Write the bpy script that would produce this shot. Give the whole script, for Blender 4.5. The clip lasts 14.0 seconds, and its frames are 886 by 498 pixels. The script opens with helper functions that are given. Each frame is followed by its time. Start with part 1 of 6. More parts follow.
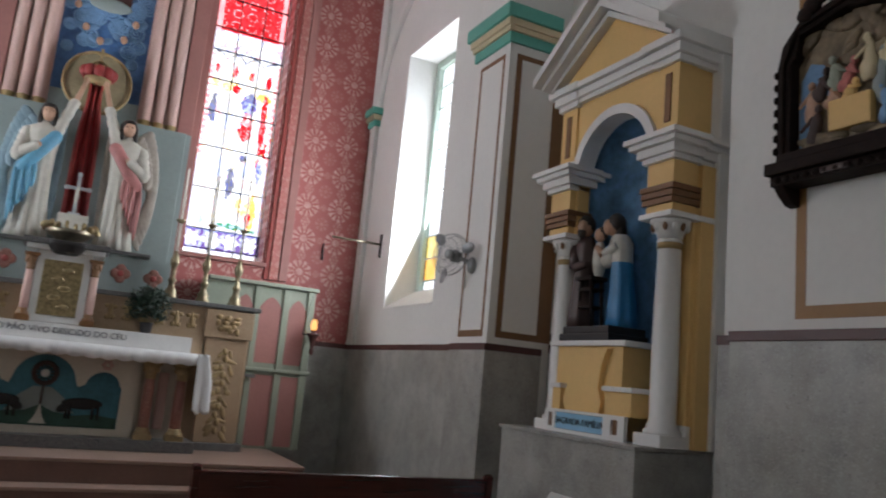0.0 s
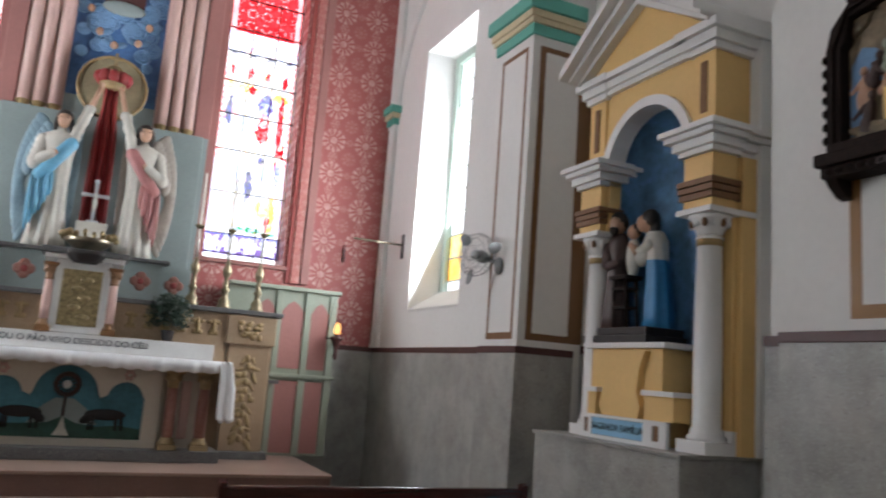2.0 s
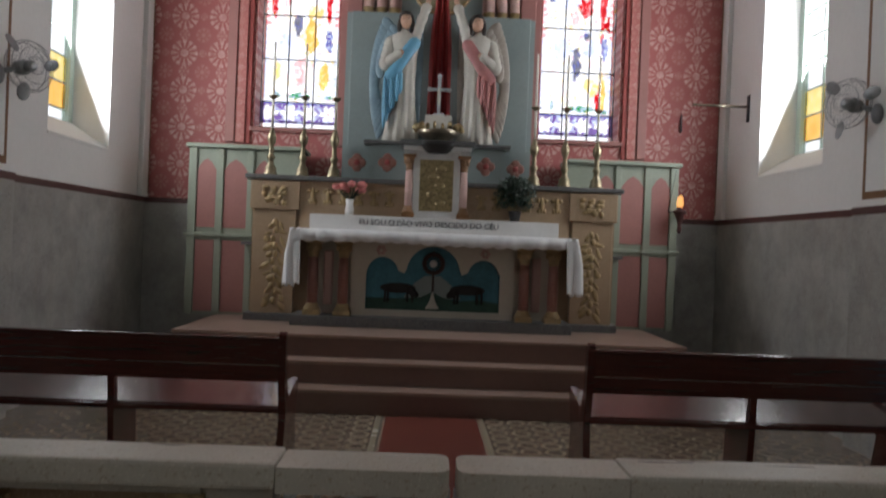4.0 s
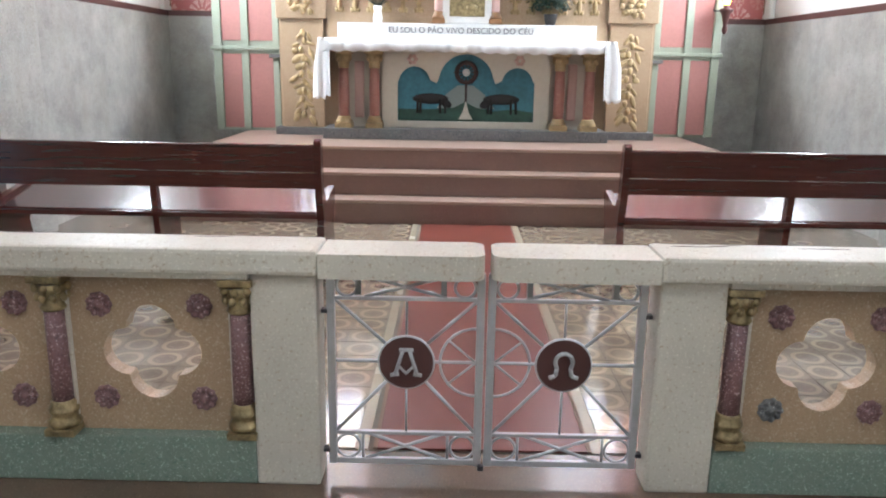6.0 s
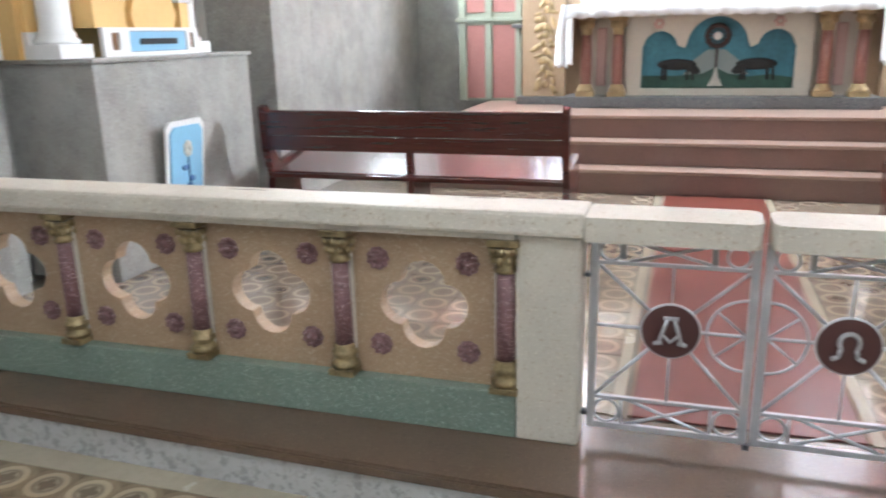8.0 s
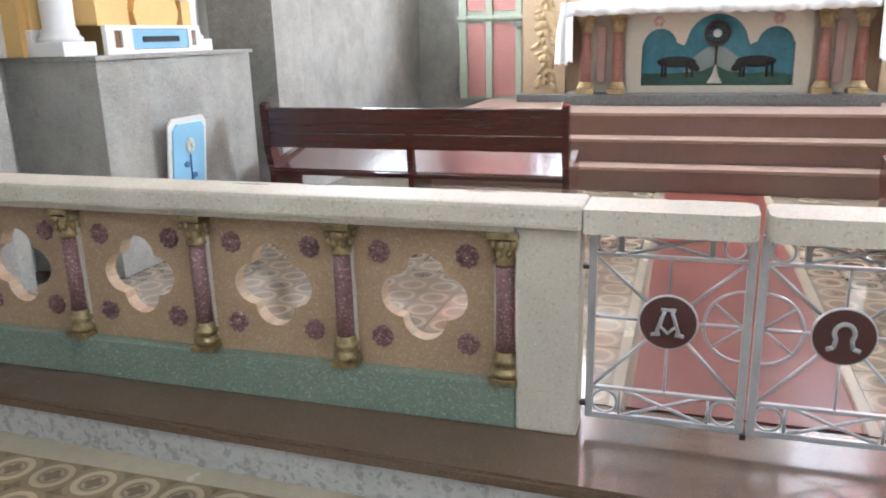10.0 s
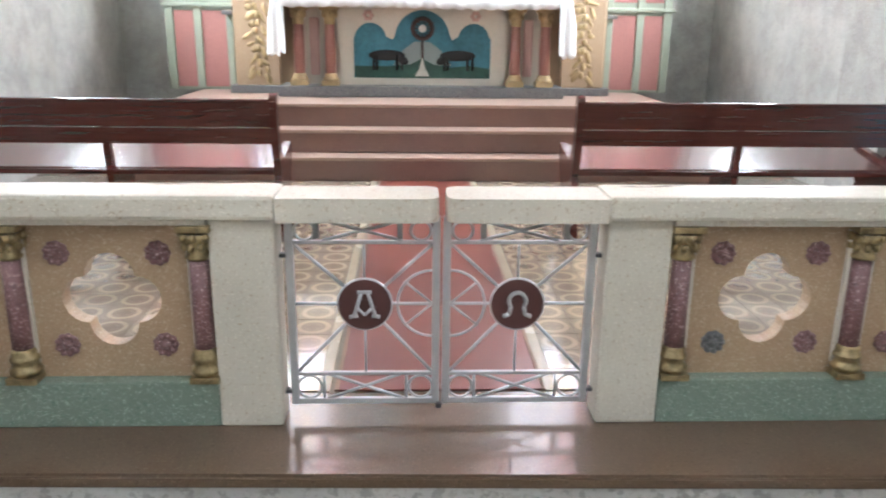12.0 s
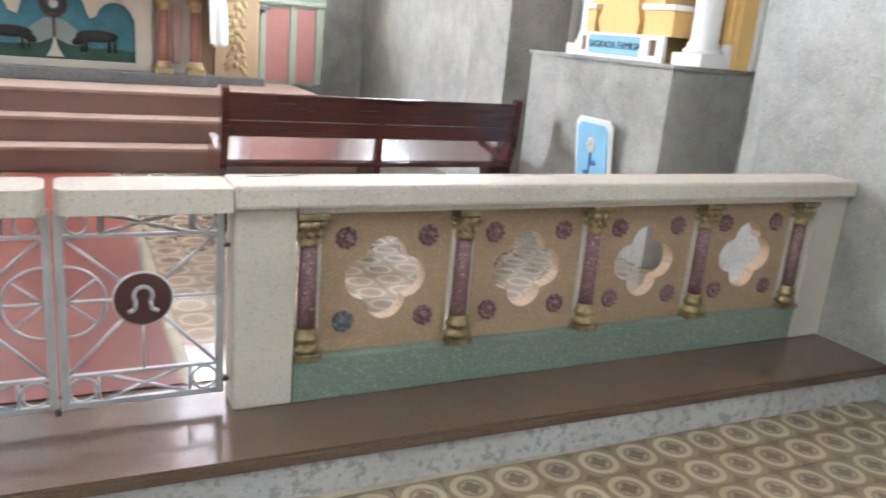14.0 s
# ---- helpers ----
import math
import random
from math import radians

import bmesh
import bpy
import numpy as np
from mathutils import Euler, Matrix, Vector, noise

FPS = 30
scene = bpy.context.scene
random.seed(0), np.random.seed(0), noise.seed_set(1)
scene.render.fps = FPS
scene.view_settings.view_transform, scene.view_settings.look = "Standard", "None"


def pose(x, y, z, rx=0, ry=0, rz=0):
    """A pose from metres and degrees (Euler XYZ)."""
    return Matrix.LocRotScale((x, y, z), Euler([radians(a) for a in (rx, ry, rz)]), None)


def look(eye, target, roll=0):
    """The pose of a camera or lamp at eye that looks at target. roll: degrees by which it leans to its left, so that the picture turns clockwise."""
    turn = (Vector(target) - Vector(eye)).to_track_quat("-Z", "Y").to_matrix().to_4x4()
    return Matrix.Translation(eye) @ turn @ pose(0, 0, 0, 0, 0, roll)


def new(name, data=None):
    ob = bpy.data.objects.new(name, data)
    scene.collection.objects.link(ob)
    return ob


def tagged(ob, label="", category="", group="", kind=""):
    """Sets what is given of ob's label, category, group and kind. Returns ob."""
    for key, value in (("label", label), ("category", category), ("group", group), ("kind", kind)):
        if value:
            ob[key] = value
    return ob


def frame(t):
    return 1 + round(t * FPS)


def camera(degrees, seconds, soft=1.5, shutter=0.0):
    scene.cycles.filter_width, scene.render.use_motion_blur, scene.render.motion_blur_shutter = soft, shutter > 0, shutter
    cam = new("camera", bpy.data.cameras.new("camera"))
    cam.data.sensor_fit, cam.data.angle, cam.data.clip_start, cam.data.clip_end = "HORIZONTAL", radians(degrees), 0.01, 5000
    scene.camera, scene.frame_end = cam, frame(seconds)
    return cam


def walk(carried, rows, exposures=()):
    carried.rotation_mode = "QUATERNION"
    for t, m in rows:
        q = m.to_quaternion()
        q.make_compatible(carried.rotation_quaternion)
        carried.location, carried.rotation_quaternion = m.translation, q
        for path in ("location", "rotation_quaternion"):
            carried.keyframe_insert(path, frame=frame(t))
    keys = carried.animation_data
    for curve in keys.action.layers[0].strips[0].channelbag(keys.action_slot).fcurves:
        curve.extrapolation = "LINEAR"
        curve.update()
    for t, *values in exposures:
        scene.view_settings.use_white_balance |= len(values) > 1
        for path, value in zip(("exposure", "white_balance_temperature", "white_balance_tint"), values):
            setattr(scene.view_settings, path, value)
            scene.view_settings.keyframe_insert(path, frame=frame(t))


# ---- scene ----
cam = camera(59.8, 14.0, soft=1.9, shutter=0.4)
PATH = [
    (0, (0.047, -2.691, 1.564), (0.903, -0.916, 1.905), 5.4),
    (0.5, (0.112, -2.683, 1.549), (1.086, -0.972, 1.903), 6.1),
    (1, (0.118, -2.678, 1.56), (1.124, -0.989, 1.926), 5.8),
    (1.5, (0.008, -2.655, 1.575), (0.981, -0.945, 1.935), 5.2),
    (2, (0.058, -2.481, 1.635), (0.876, -0.685, 1.962), 4.3),
    (2.5, (-0.007, -2.402, 1.638), (0.572, -0.511, 1.938), 4.2),
    (3, (-0.099, -2.353, 1.629), (0.223, -0.397, 1.894), 3.7),
    (3.5, (-0.13, -2.324, 1.559), (0.0, -0.335, 1.722), 3.2),
    (4, (-0.123, -2.346, 1.499), (-0.069, -0.347, 1.49), 2.3),
    (4.2, (-0.124, -2.354, 1.483), (-0.079, -0.356, 1.402), 2.1),
    (6.3, (-0.12, -2.334, 1.386), (-0.16, -0.396, 0.894), 0.8),
    (6.5, (-0.134, -2.328, 1.377), (-0.2, -0.393, 0.876), 0.9),
    (7, (-0.167, -2.323, 1.372), (-0.366, -0.404, 0.847), 0.3),
    (7.5, (-0.213, -2.334, 1.367), (-0.604, -0.448, 0.83), -0.5),
    (8, (-0.259, -2.385, 1.373), (-0.838, -0.548, 0.836), -1.3),
    (8.2, (-0.278, -2.398, 1.375), (-0.931, -0.585, 0.838), -1.6),
    (10.3, (-0.226, -2.419, 1.358), (-0.766, -0.57, 0.819), -1.3),
    (10.5, (-0.206, -2.418, 1.358), (-0.68, -0.552, 0.816), -1.3),
    (11, (-0.177, -2.397, 1.351), (-0.47, -0.497, 0.799), -0.8),
    (11.5, (-0.135, -2.404, 1.351), (-0.247, -0.487, 0.792), -0.1),
    (12, (-0.1, -2.42, 1.35), (-0.02, -0.502, 0.789), 0.7),
    (12.5, (-0.054, -2.45, 1.355), (0.209, -0.548, 0.796), 1.4),
    (13, (-0.004, -2.464, 1.354), (0.46, -0.6, 0.798), 2.3),
    (13.5, (0.019, -2.51, 1.372), (0.687, -0.708, 0.817), 3.7),
    (14, (0.05, -2.515, 1.363), (0.921, -0.798, 0.821), 5.1),
]
EXPOSURES = [(0, -2.7, 6200, 12), (1.5, -2.2, 6200, 12), (3.0, -2.85, 6300, 12), (3.6, -3.15, 6350, 12), (4.2, -3.1, 6350, 12), (6.3, -0.4, 5850, 9), (8.2, -0.28, 5850, 9), (14, -0.12, 5900, 8)]
walk(cam, [(t, look(eye, target, roll)) for t, eye, target, roll in PATH], EXPOSURES)

# ---- light ----
world = bpy.data.worlds.new("sky_world")
scene.world = world
world.use_nodes = True
_wn = world.node_tree.nodes
_sky = _wn.new("ShaderNodeTexSky")
_sky.sky_type = 'NISHITA'
_sky.sun_disc = False
_sky.sun_elevation = radians(58)
_sky.sun_rotation = radians(20)
world.node_tree.links.new(_sky.outputs[0], _wn["Background"].inputs[0])
_wn["Background"].inputs[1].default_value = 0.12


def lamp(name, kind, m, energy, color=(1, 1, 1), size=(1, 1)):
    d = bpy.data.lights.new(name, kind)
    d.energy, d.color = energy, color
    if kind == 'AREA':
        d.shape, d.size, d.size_y = 'RECTANGLE', size[0], size[1]
    else:
        d.angle = radians(2.0)
    ob = new(name, d)
    ob.matrix_world = m
    return ob


lamp("sun", 'SUN', look((3, 12, 20), (0, 0, 0)), 2.5, (1.0, 0.96, 0.9))
# daylight at the tall side windows of the chancel and of the nave
for s in (1, -1):
    lamp("chancel_window_light", 'AREA', look((s * 4.12, 5.27, 4.0), (0, 5.27, 5.6)), 1550, (0.93, 0.97, 1.0), (1.2, 3.0))
    for y in (-2.6, -6.2, -9.8):
        lamp("nave_window_light", 'AREA', look((s * 3.98, y, 4.2), (0, y + 0.3, 1.5)), 27, (0.93, 0.97, 1.0), (1.3, 2.6))
lamp("nave_door_light", 'AREA', look((0, -13.8, 2.2), (0, 0, 1.2)), 40, (0.93, 0.97, 1.0), (3.0, 3.6))


# ---- materials ----
def nodes_of(name):
    m = bpy.data.materials.new(name)
    m.use_nodes = True
    nt = m.node_tree
    return m, nt, nt.nodes["Principled BSDF"]


def ramp(nt, fac, stops):
    r = nt.nodes.new("ShaderNodeValToRGB")
    e = r.color_ramp.elements
    while len(e) < len(stops):
        e.new(0.5)
    for k, (p, c) in zip(e, stops):
        k.position, k.color = p, (*c, 1)
    nt.links.new(fac, r.inputs[0])
    return r.outputs[0]


def noise_tex(nt, vec, scale, detail=4.0, rough=0.55, kind="ShaderNodeTexNoise"):
    n = nt.nodes.new(kind)
    n.inputs["Scale"].default_value = scale
    if kind == "ShaderNodeTexNoise":
        n.inputs["Detail"].default_value, n.inputs["Roughness"].default_value = detail, rough
    nt.links.new(vec, n.inputs["Vector"])
    return n.outputs[0]


def mix(nt, fac, a, b, kind='MIX'):
    n = nt.nodes.new("ShaderNodeMix")
    n.data_type, n.blend_type = 'RGBA', kind
    for sock, v in ((n.inputs[0], fac), (n.inputs[6], a), (n.inputs[7], b)):
        if hasattr(v, "is_output"):
            nt.links.new(v, sock)
        else:
            sock.default_value = v if isinstance(v, float) else (*v, 1)
    return n.outputs[2]


def op(nt, kind, a, b=0.0, c=0.0):
    n = nt.nodes.new("ShaderNodeMath")
    n.operation = kind
    for sock, v in zip(n.inputs, (a, b, c)):
        if hasattr(v, "is_output"):
            nt.links.new(v, sock)
        else:
            sock.default_value = v
    return n.outputs[0]


def coord(nt, kind="Object"):
    return nt.nodes.new("ShaderNodeTexCoord").outputs[kind]


def bumped(nt, bsdf, height, strength, dist=0.01):
    b = nt.nodes.new("ShaderNodeBump")
    b.inputs["Strength"].default_value, b.inputs["Distance"].default_value = strength, dist
    nt.links.new(height, b.inputs["Height"])
    nt.links.new(b.outputs[0], bsdf.inputs["Normal"])


def surface(name, c, var=0.12, rough=0.6, metal=0.0, big=1.2, fine=30.0, bump=0.15, coat=0.0, rvar=0.1):
    """A plain painted, plastered or metal surface with stains at large and grain at small scale."""
    m, nt, b = nodes_of(name)
    v = coord(nt)
    dark = tuple(x * (1 - var) for x in c)
    lite = tuple(min(1, x * (1 + var * 0.5)) for x in c)
    a = ramp(nt, noise_tex(nt, v, big, 5), [(0.3, dark), (0.7, lite)])
    g = noise_tex(nt, v, fine, 3)
    k = ramp(nt, g, [(0.25, (1 - var,) * 3), (0.6, (1, 1, 1))])
    nt.links.new(mix(nt, 0.6, a, k, 'MULTIPLY'), b.inputs["Base Color"])
    nt.links.new(op(nt, 'MULTIPLY_ADD', noise_tex(nt, v, big * 3, 3), rvar * 2, rough - rvar), b.inputs["Roughness"])
    b.inputs["Metallic"].default_value = metal
    b.inputs["Coat Weight"].default_value = coat
    b.inputs["Coat Roughness"].default_value = 0.12
    if bump:
        bumped(nt, b, g, bump, 0.004)
    return m


def speckled(name, base, specks, scale=55.0, rough=0.5, amount=0.42, cloud=0.15, coat=0.0, bump=0.1):
    """Granite, terrazzo or rough marble: a clouded ground with grains of other colours."""
    m, nt, b = nodes_of(name)
    v = coord(nt)
    dark = tuple(x * (1 - cloud) for x in base)
    col = ramp(nt, noise_tex(nt, v, 1.6, 6, 0.65), [(0.3, dark), (0.7, base)])
    for i, (sc, q) in enumerate(specks):
        n = noise_tex(nt, v, scale * (1 + 0.7 * i), 2, 0.6)
        f = ramp(nt, n, [(amount + 0.16, (0, 0, 0)), (amount + 0.23, (q, q, q))])
        col = mix(nt, f, col, sc)
    nt.links.new(col, b.inputs["Base Color"])
    b.inputs["Roughness"].default_value = rough
    b.inputs["Coat Weight"].default_value = coat
    b.inputs["Coat Roughness"].default_value = 0.08
    if bump:
        bumped(nt, b, noise_tex(nt, v, scale * 1.3, 3), bump, 0.003)
    return m


def wood(name, c1, c2, rough=0.3, coat=0.4):
    m, nt, b = nodes_of(name)
    v = coord(nt)
    mp = nt.nodes.new("ShaderNodeMapping")
    mp.inputs["Scale"].default_value = (1.2, 22, 22)
    nt.links.new(v, mp.inputs[0])
    n = noise_tex(nt, mp.outputs[0], 2.0, 6, 0.6)
    nt.links.new(ramp(nt, n, [(0.3, c1), (0.7, c2)]), b.inputs["Base Color"])
    b.inputs["Roughness"].default_value = rough
    b.inputs["Coat Weight"].default_value, b.inputs["Coat Roughness"].default_value = coat, 0.1
    bumped(nt, b, n, 0.12, 0.003)
    return m


def stencil(name, ground, ink, du, dv, flip=False):
    """A wall painted with rows of stencilled flower medallions, on the x-z or y-z plane."""
    m, nt, b = nodes_of(name)
    v = coord(nt)
    s = nt.nodes.new("ShaderNodeSeparateXYZ")
    nt.links.new(v, s.inputs[0])
    u0, v0 = (s.outputs[1] if flip else s.outputs[0]), s.outputs[2]
    def cell(x, d, off):
        return op(nt, 'MULTIPLY', op(nt, 'SUBTRACT', op(nt, 'FRACT', op(nt, 'MULTIPLY_ADD', x, 1 / d, off)), 0.5), d)
    def flower(ou, ov, size, rays, thin):
        """A rayed medallion: a round heart, thin rays and a dot at the end of each ray."""
        cu, cv = cell(u0, du, ou), cell(v0, dv, ov)
        r = op(nt, 'SQRT', op(nt, 'ADD', op(nt, 'MULTIPLY', cu, cu), op(nt, 'MULTIPLY', cv, cv)))
        k = op(nt, 'ABSOLUTE', op(nt, 'COSINE', op(nt, 'MULTIPLY', op(nt, 'ARCTAN2', cv, cu), rays / 2)))
        ray = op(nt, 'MULTIPLY', op(nt, 'GREATER_THAN', k, thin), op(nt, 'LESS_THAN', r, size * 0.8))
        dot = op(nt, 'MULTIPLY', op(nt, 'GREATER_THAN', k, thin - 0.3), op(nt, 'LESS_THAN', op(nt, 'ABSOLUTE', op(nt, 'SUBTRACT', r, size * 0.88)), size * 0.12))
        gap = op(nt, 'GREATER_THAN', op(nt, 'ABSOLUTE', op(nt, 'SUBTRACT', r, size * 0.36)), size * 0.06)
        return op(nt, 'MAXIMUM', op(nt, 'MULTIPLY', op(nt, 'MAXIMUM', ray, dot), gap), op(nt, 'LESS_THAN', r, size * 0.3))
    f = op(nt, 'MAXIMUM', flower(0.42, 0.2, du * 0.36, 12, 0.82), op(nt, 'MULTIPLY', flower(0.42, 0.7, du * 0.14, 6, 0.6), 0.6))
    f = op(nt, 'MAXIMUM', f, op(nt, 'MULTIPLY', flower(0.92, 0.7, du * 0.2, 8, 0.75), 0.35))
    f = op(nt, 'MAXIMUM', f, op(nt, 'MULTIPLY', flower(0.92, 0.2, du * 0.1, 4, 0.5), 0.45))
    worn = ramp(nt, noise_tex(nt, v, 14, 4), [(0.35, (0.2,) * 3), (0.6, (0.6,) * 3)])
    g = ramp(nt, noise_tex(nt, v, 0.9, 5), [(0.3, tuple(x * 0.82 for x in ground)), (0.7, ground)])
    col = mix(nt, op(nt, 'MULTIPLY', f, worn), g, ink)
    nt.links.new(col, b.inputs["Base Color"])
    b.inputs["Roughness"].default_value = 0.6
    bumped(nt, b, noise_tex(nt, v, 30, 3), 0.12, 0.004)
    return m


def ring_tile(name, ground, ring, core, rough=0.22, repeat=None, soft=0.0):
    """Cement tile with an oval ring and a star, in the tile's own space (tile 1 across, centred)."""
    m, nt, b = nodes_of(name)
    v = coord(nt)
    s = nt.nodes.new("ShaderNodeSeparateXYZ")
    nt.links.new(v, s.inputs[0])
    x, y = s.outputs[0], s.outputs[1]
    if repeat:
        x, y = [op(nt, 'MULTIPLY', op(nt, 'SUBTRACT', op(nt, 'FRACT', op(nt, 'MULTIPLY_ADD', q, 1 / 0.185, 0.5 - o / 0.185)), 0.5), 0.185) for q, o in ((x, repeat[0]), (y, repeat[1]))]
    r = op(nt, 'SQRT', op(nt, 'ADD', op(nt, 'MULTIPLY', x, x), op(nt, 'MULTIPLY', y, y)))
    rnd = nt.nodes.new("ShaderNodeNewGeometry").outputs["Random Per Island"] if repeat else nt.nodes.new("ShaderNodeObjectInfo").outputs["Random"]
    th = op(nt, 'ARCTAN2', y, x)
    star = op(nt, 'MULTIPLY_ADD', op(nt, 'ABSOLUTE', op(nt, 'COSINE', op(nt, 'MULTIPLY', th, 2.0))), 0.016, 0.022)
    worn = noise_tex(nt, v, 40, 4)
    col = ramp(nt, worn, [(0.3, tuple(c * 0.82 for c in ground)), (0.7, ground)])
    def band(a, w):
        return op(nt, 'LESS_THAN', op(nt, 'ABSOLUTE', op(nt, 'SUBTRACT', r, a)), w)
    col = mix(nt, op(nt, 'MULTIPLY', op(nt, 'LESS_THAN', r, 0.068), 0.9), col, core)
    col = mix(nt, op(nt, 'MULTIPLY', band(0.068, 0.011), 0.95), col, ring)
    col = mix(nt, op(nt, 'MULTIPLY', band(0.046, 0.003), 0.6), col, tuple(c * (0.35 + soft) for c in ground))
    col = mix(nt, op(nt, 'MULTIPLY', op(nt, 'LESS_THAN', r, star), 0.7), col, tuple(c * (0.4 + soft) for c in ground))
    corner = op(nt, 'GREATER_THAN', op(nt, 'ADD', op(nt, 'ABSOLUTE', x), op(nt, 'ABSOLUTE', y)), 0.148)
    col = mix(nt, op(nt, 'MULTIPLY', corner, 0.6), col, tuple(c * (0.55 + soft * 0.8) for c in ground))
    shade = ramp(nt, rnd, [(0.0, (0.72,) * 3), (1.0, (1.05,) * 3)])
    nt.links.new(mix(nt, 0.7, col, shade, 'MULTIPLY'), b.inputs["Base Color"])
    b.inputs["Roughness"].default_value = rough
    b.inputs["Coat Weight"].default_value = 0.75 if soft else 0.1
    b.inputs["Coat Roughness"].default_value = 0.1
    b.inputs["Coat IOR"].default_value = 1.6
    bumped(nt, b, worn, 0.04 if soft else 0.08, 0.002)
    return m


def stained(name, c, gloss=0.12):
    """Coloured glass: tinted see-through with a faint gloss."""
    m = bpy.data.materials.new(name)
    m.use_nodes = True
    nt = m.node_tree
    nt.nodes.clear()
    out = nt.nodes.new("ShaderNodeOutputMaterial")
    tr, gl, mx = nt.nodes.new("ShaderNodeBsdfTransparent"), nt.nodes.new("ShaderNodeBsdfGlossy"), nt.nodes.new("ShaderNodeMixShader")
    v = coord(nt)
    col = ramp(nt, noise_tex(nt, v, 9, 4), [(0.3, tuple(x * 0.8 for x in c)), (0.65, c)])
    nt.links.new(col, tr.inputs[0])
    gl.inputs["Roughness"].default_value = 0.15
    mx.inputs[0].default_value = gloss * 0.4
    nt.links.new(tr.outputs[0], mx.inputs[1])
    nt.links.new(gl.outputs[0], mx.inputs[2])
    nt.links.new(mx.outputs[0], out.inputs[0])
    return m


def glow(name, c, strength):
    m = bpy.data.materials.new(name)
    m.use_nodes = True
    nt = m.node_tree
    nt.nodes.clear()
    out, e = nt.nodes.new("ShaderNodeOutputMaterial"), nt.nodes.new("ShaderNodeEmission")
    e.inputs[0].default_value, e.inputs[1].default_value = (*c, 1), strength
    nt.links.new(e.outputs[0], out.inputs[0])
    return m


def streaked(name, base):
    """Rubbed grey granite render: fine sparse grains, broad clouds and faint run marks."""
    m, nt, b = nodes_of(name)
    v = coord(nt)
    mp = nt.nodes.new("ShaderNodeMapping")
    mp.inputs["Scale"].default_value = (2.2, 2.2, 0.35)
    nt.links.new(v, mp.inputs[0])
    col = ramp(nt, noise_tex(nt, v, 2.6, 7, 0.72), [(0.36, tuple(x * 0.6 for x in base)), (0.62, base)])
    run = ramp(nt, noise_tex(nt, mp.outputs[0], 2.4, 5, 0.7), [(0.4, (0.0,) * 3), (0.75, (0.6,) * 3)])
    col = mix(nt, run, col, (0.3, 0.275, 0.23))
    for scale, q, lo, c in ((42, 0.75, 0.63, (0.17, 0.165, 0.16)), (95, 0.28, 0.56, (0.62, 0.61, 0.58)), (14, 0.55, 0.66, (0.24, 0.22, 0.19))):
        col = mix(nt, ramp(nt, noise_tex(nt, v, scale, 3, 0.6), [(lo, (0,) * 3), (lo + 0.06, (q,) * 3)]), col, c)
    nt.links.new(col, b.inputs["Base Color"])
    b.inputs["Roughness"].default_value = 0.4
    bumped(nt, b, noise_tex(nt, v, 60, 3), 0.08, 0.003)
    return m


PLASTER = surface("white_plaster", (0.78, 0.77, 0.74), 0.06, 0.75, big=0.7, fine=18, bump=0.12)
GRANITE = streaked("grey_granite", (0.4, 0.395, 0.37))
GRANITE_D = speckled("dark_granite", (0.13, 0.13, 0.13), [((0.05, 0.05, 0.05), 0.8), ((0.26, 0.25, 0.24), 0.6)], 40, 0.35)
RISER = speckled("white_granite", (0.56, 0.555, 0.54), [((0.24, 0.23, 0.22), 0.7), ((0.38, 0.365, 0.34), 0.6)], 26, 0.4, 0.38, 0.3)
BROWNSTEP = speckled("brown_granite", (0.13, 0.085, 0.056), [((0.07, 0.045, 0.03), 0.7), ((0.26, 0.18, 0.13), 0.5)], 85, 0.22, 0.45, 0.2, 0.3, 0.06)
# stair stone lightened for the treads: light from above put into the colour
TREAD = speckled("lit_tread_stone", (0.36, 0.25, 0.2), [((0.2, 0.13, 0.1), 0.6), ((0.5, 0.38, 0.31), 0.5)], 70, 0.34, 0.46, 0.25, 0.15, 0.05)
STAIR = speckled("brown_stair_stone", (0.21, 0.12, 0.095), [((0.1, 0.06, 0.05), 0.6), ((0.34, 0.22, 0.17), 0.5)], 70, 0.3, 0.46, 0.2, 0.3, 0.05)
CREAM = speckled("cream_terrazzo", (0.63, 0.58, 0.49), [((0.38, 0.29, 0.19), 0.6), ((0.8, 0.75, 0.65), 0.6)], 72, 0.5, 0.435, 0.24, 0, 0.35)
SAND = speckled("sand_terrazzo", (0.4, 0.276, 0.17), [((0.25, 0.18, 0.1), 0.6), ((0.6, 0.5, 0.38), 0.6)], 92, 0.5, 0.42, 0.2, 0, 0.35)
GREENT = speckled("green_terrazzo", (0.2, 0.25, 0.203), [((0.09, 0.17, 0.13), 0.6), ((0.42, 0.52, 0.43), 0.8)], 90, 0.45, 0.43, 0.15, 0, 0.25)
PURPLE = speckled("purple_terrazzo", (0.2, 0.1, 0.1), [((0.09, 0.05, 0.05), 0.7), ((0.5, 0.36, 0.36), 0.9)], 75, 0.5, 0.42, 0.15, 0, 0.6)
GREYROSE = speckled("grey_terrazzo", (0.12, 0.12, 0.12), [((0.06, 0.06, 0.06), 0.7), ((0.3, 0.3, 0.3), 0.8)], 75, 0.5)
GOLD = surface("gilding", (0.4, 0.31, 0.165), 0.5, 0.38, 0.75, 25, 90, 0.5)
GOLDP = surface("gold_paint", (0.42, 0.3, 0.14), 0.25, 0.45, 0.5, 6, 50, 0.3)
BRASS = surface("aged_brass", (0.3, 0.26, 0.19), 0.4, 0.33, 0.9, 8, 60, 0.1)
SILVER = surface("silver_paint", (0.55, 0.56, 0.58), 0.15, 0.38, 0.5, 5, 60, 0.1)
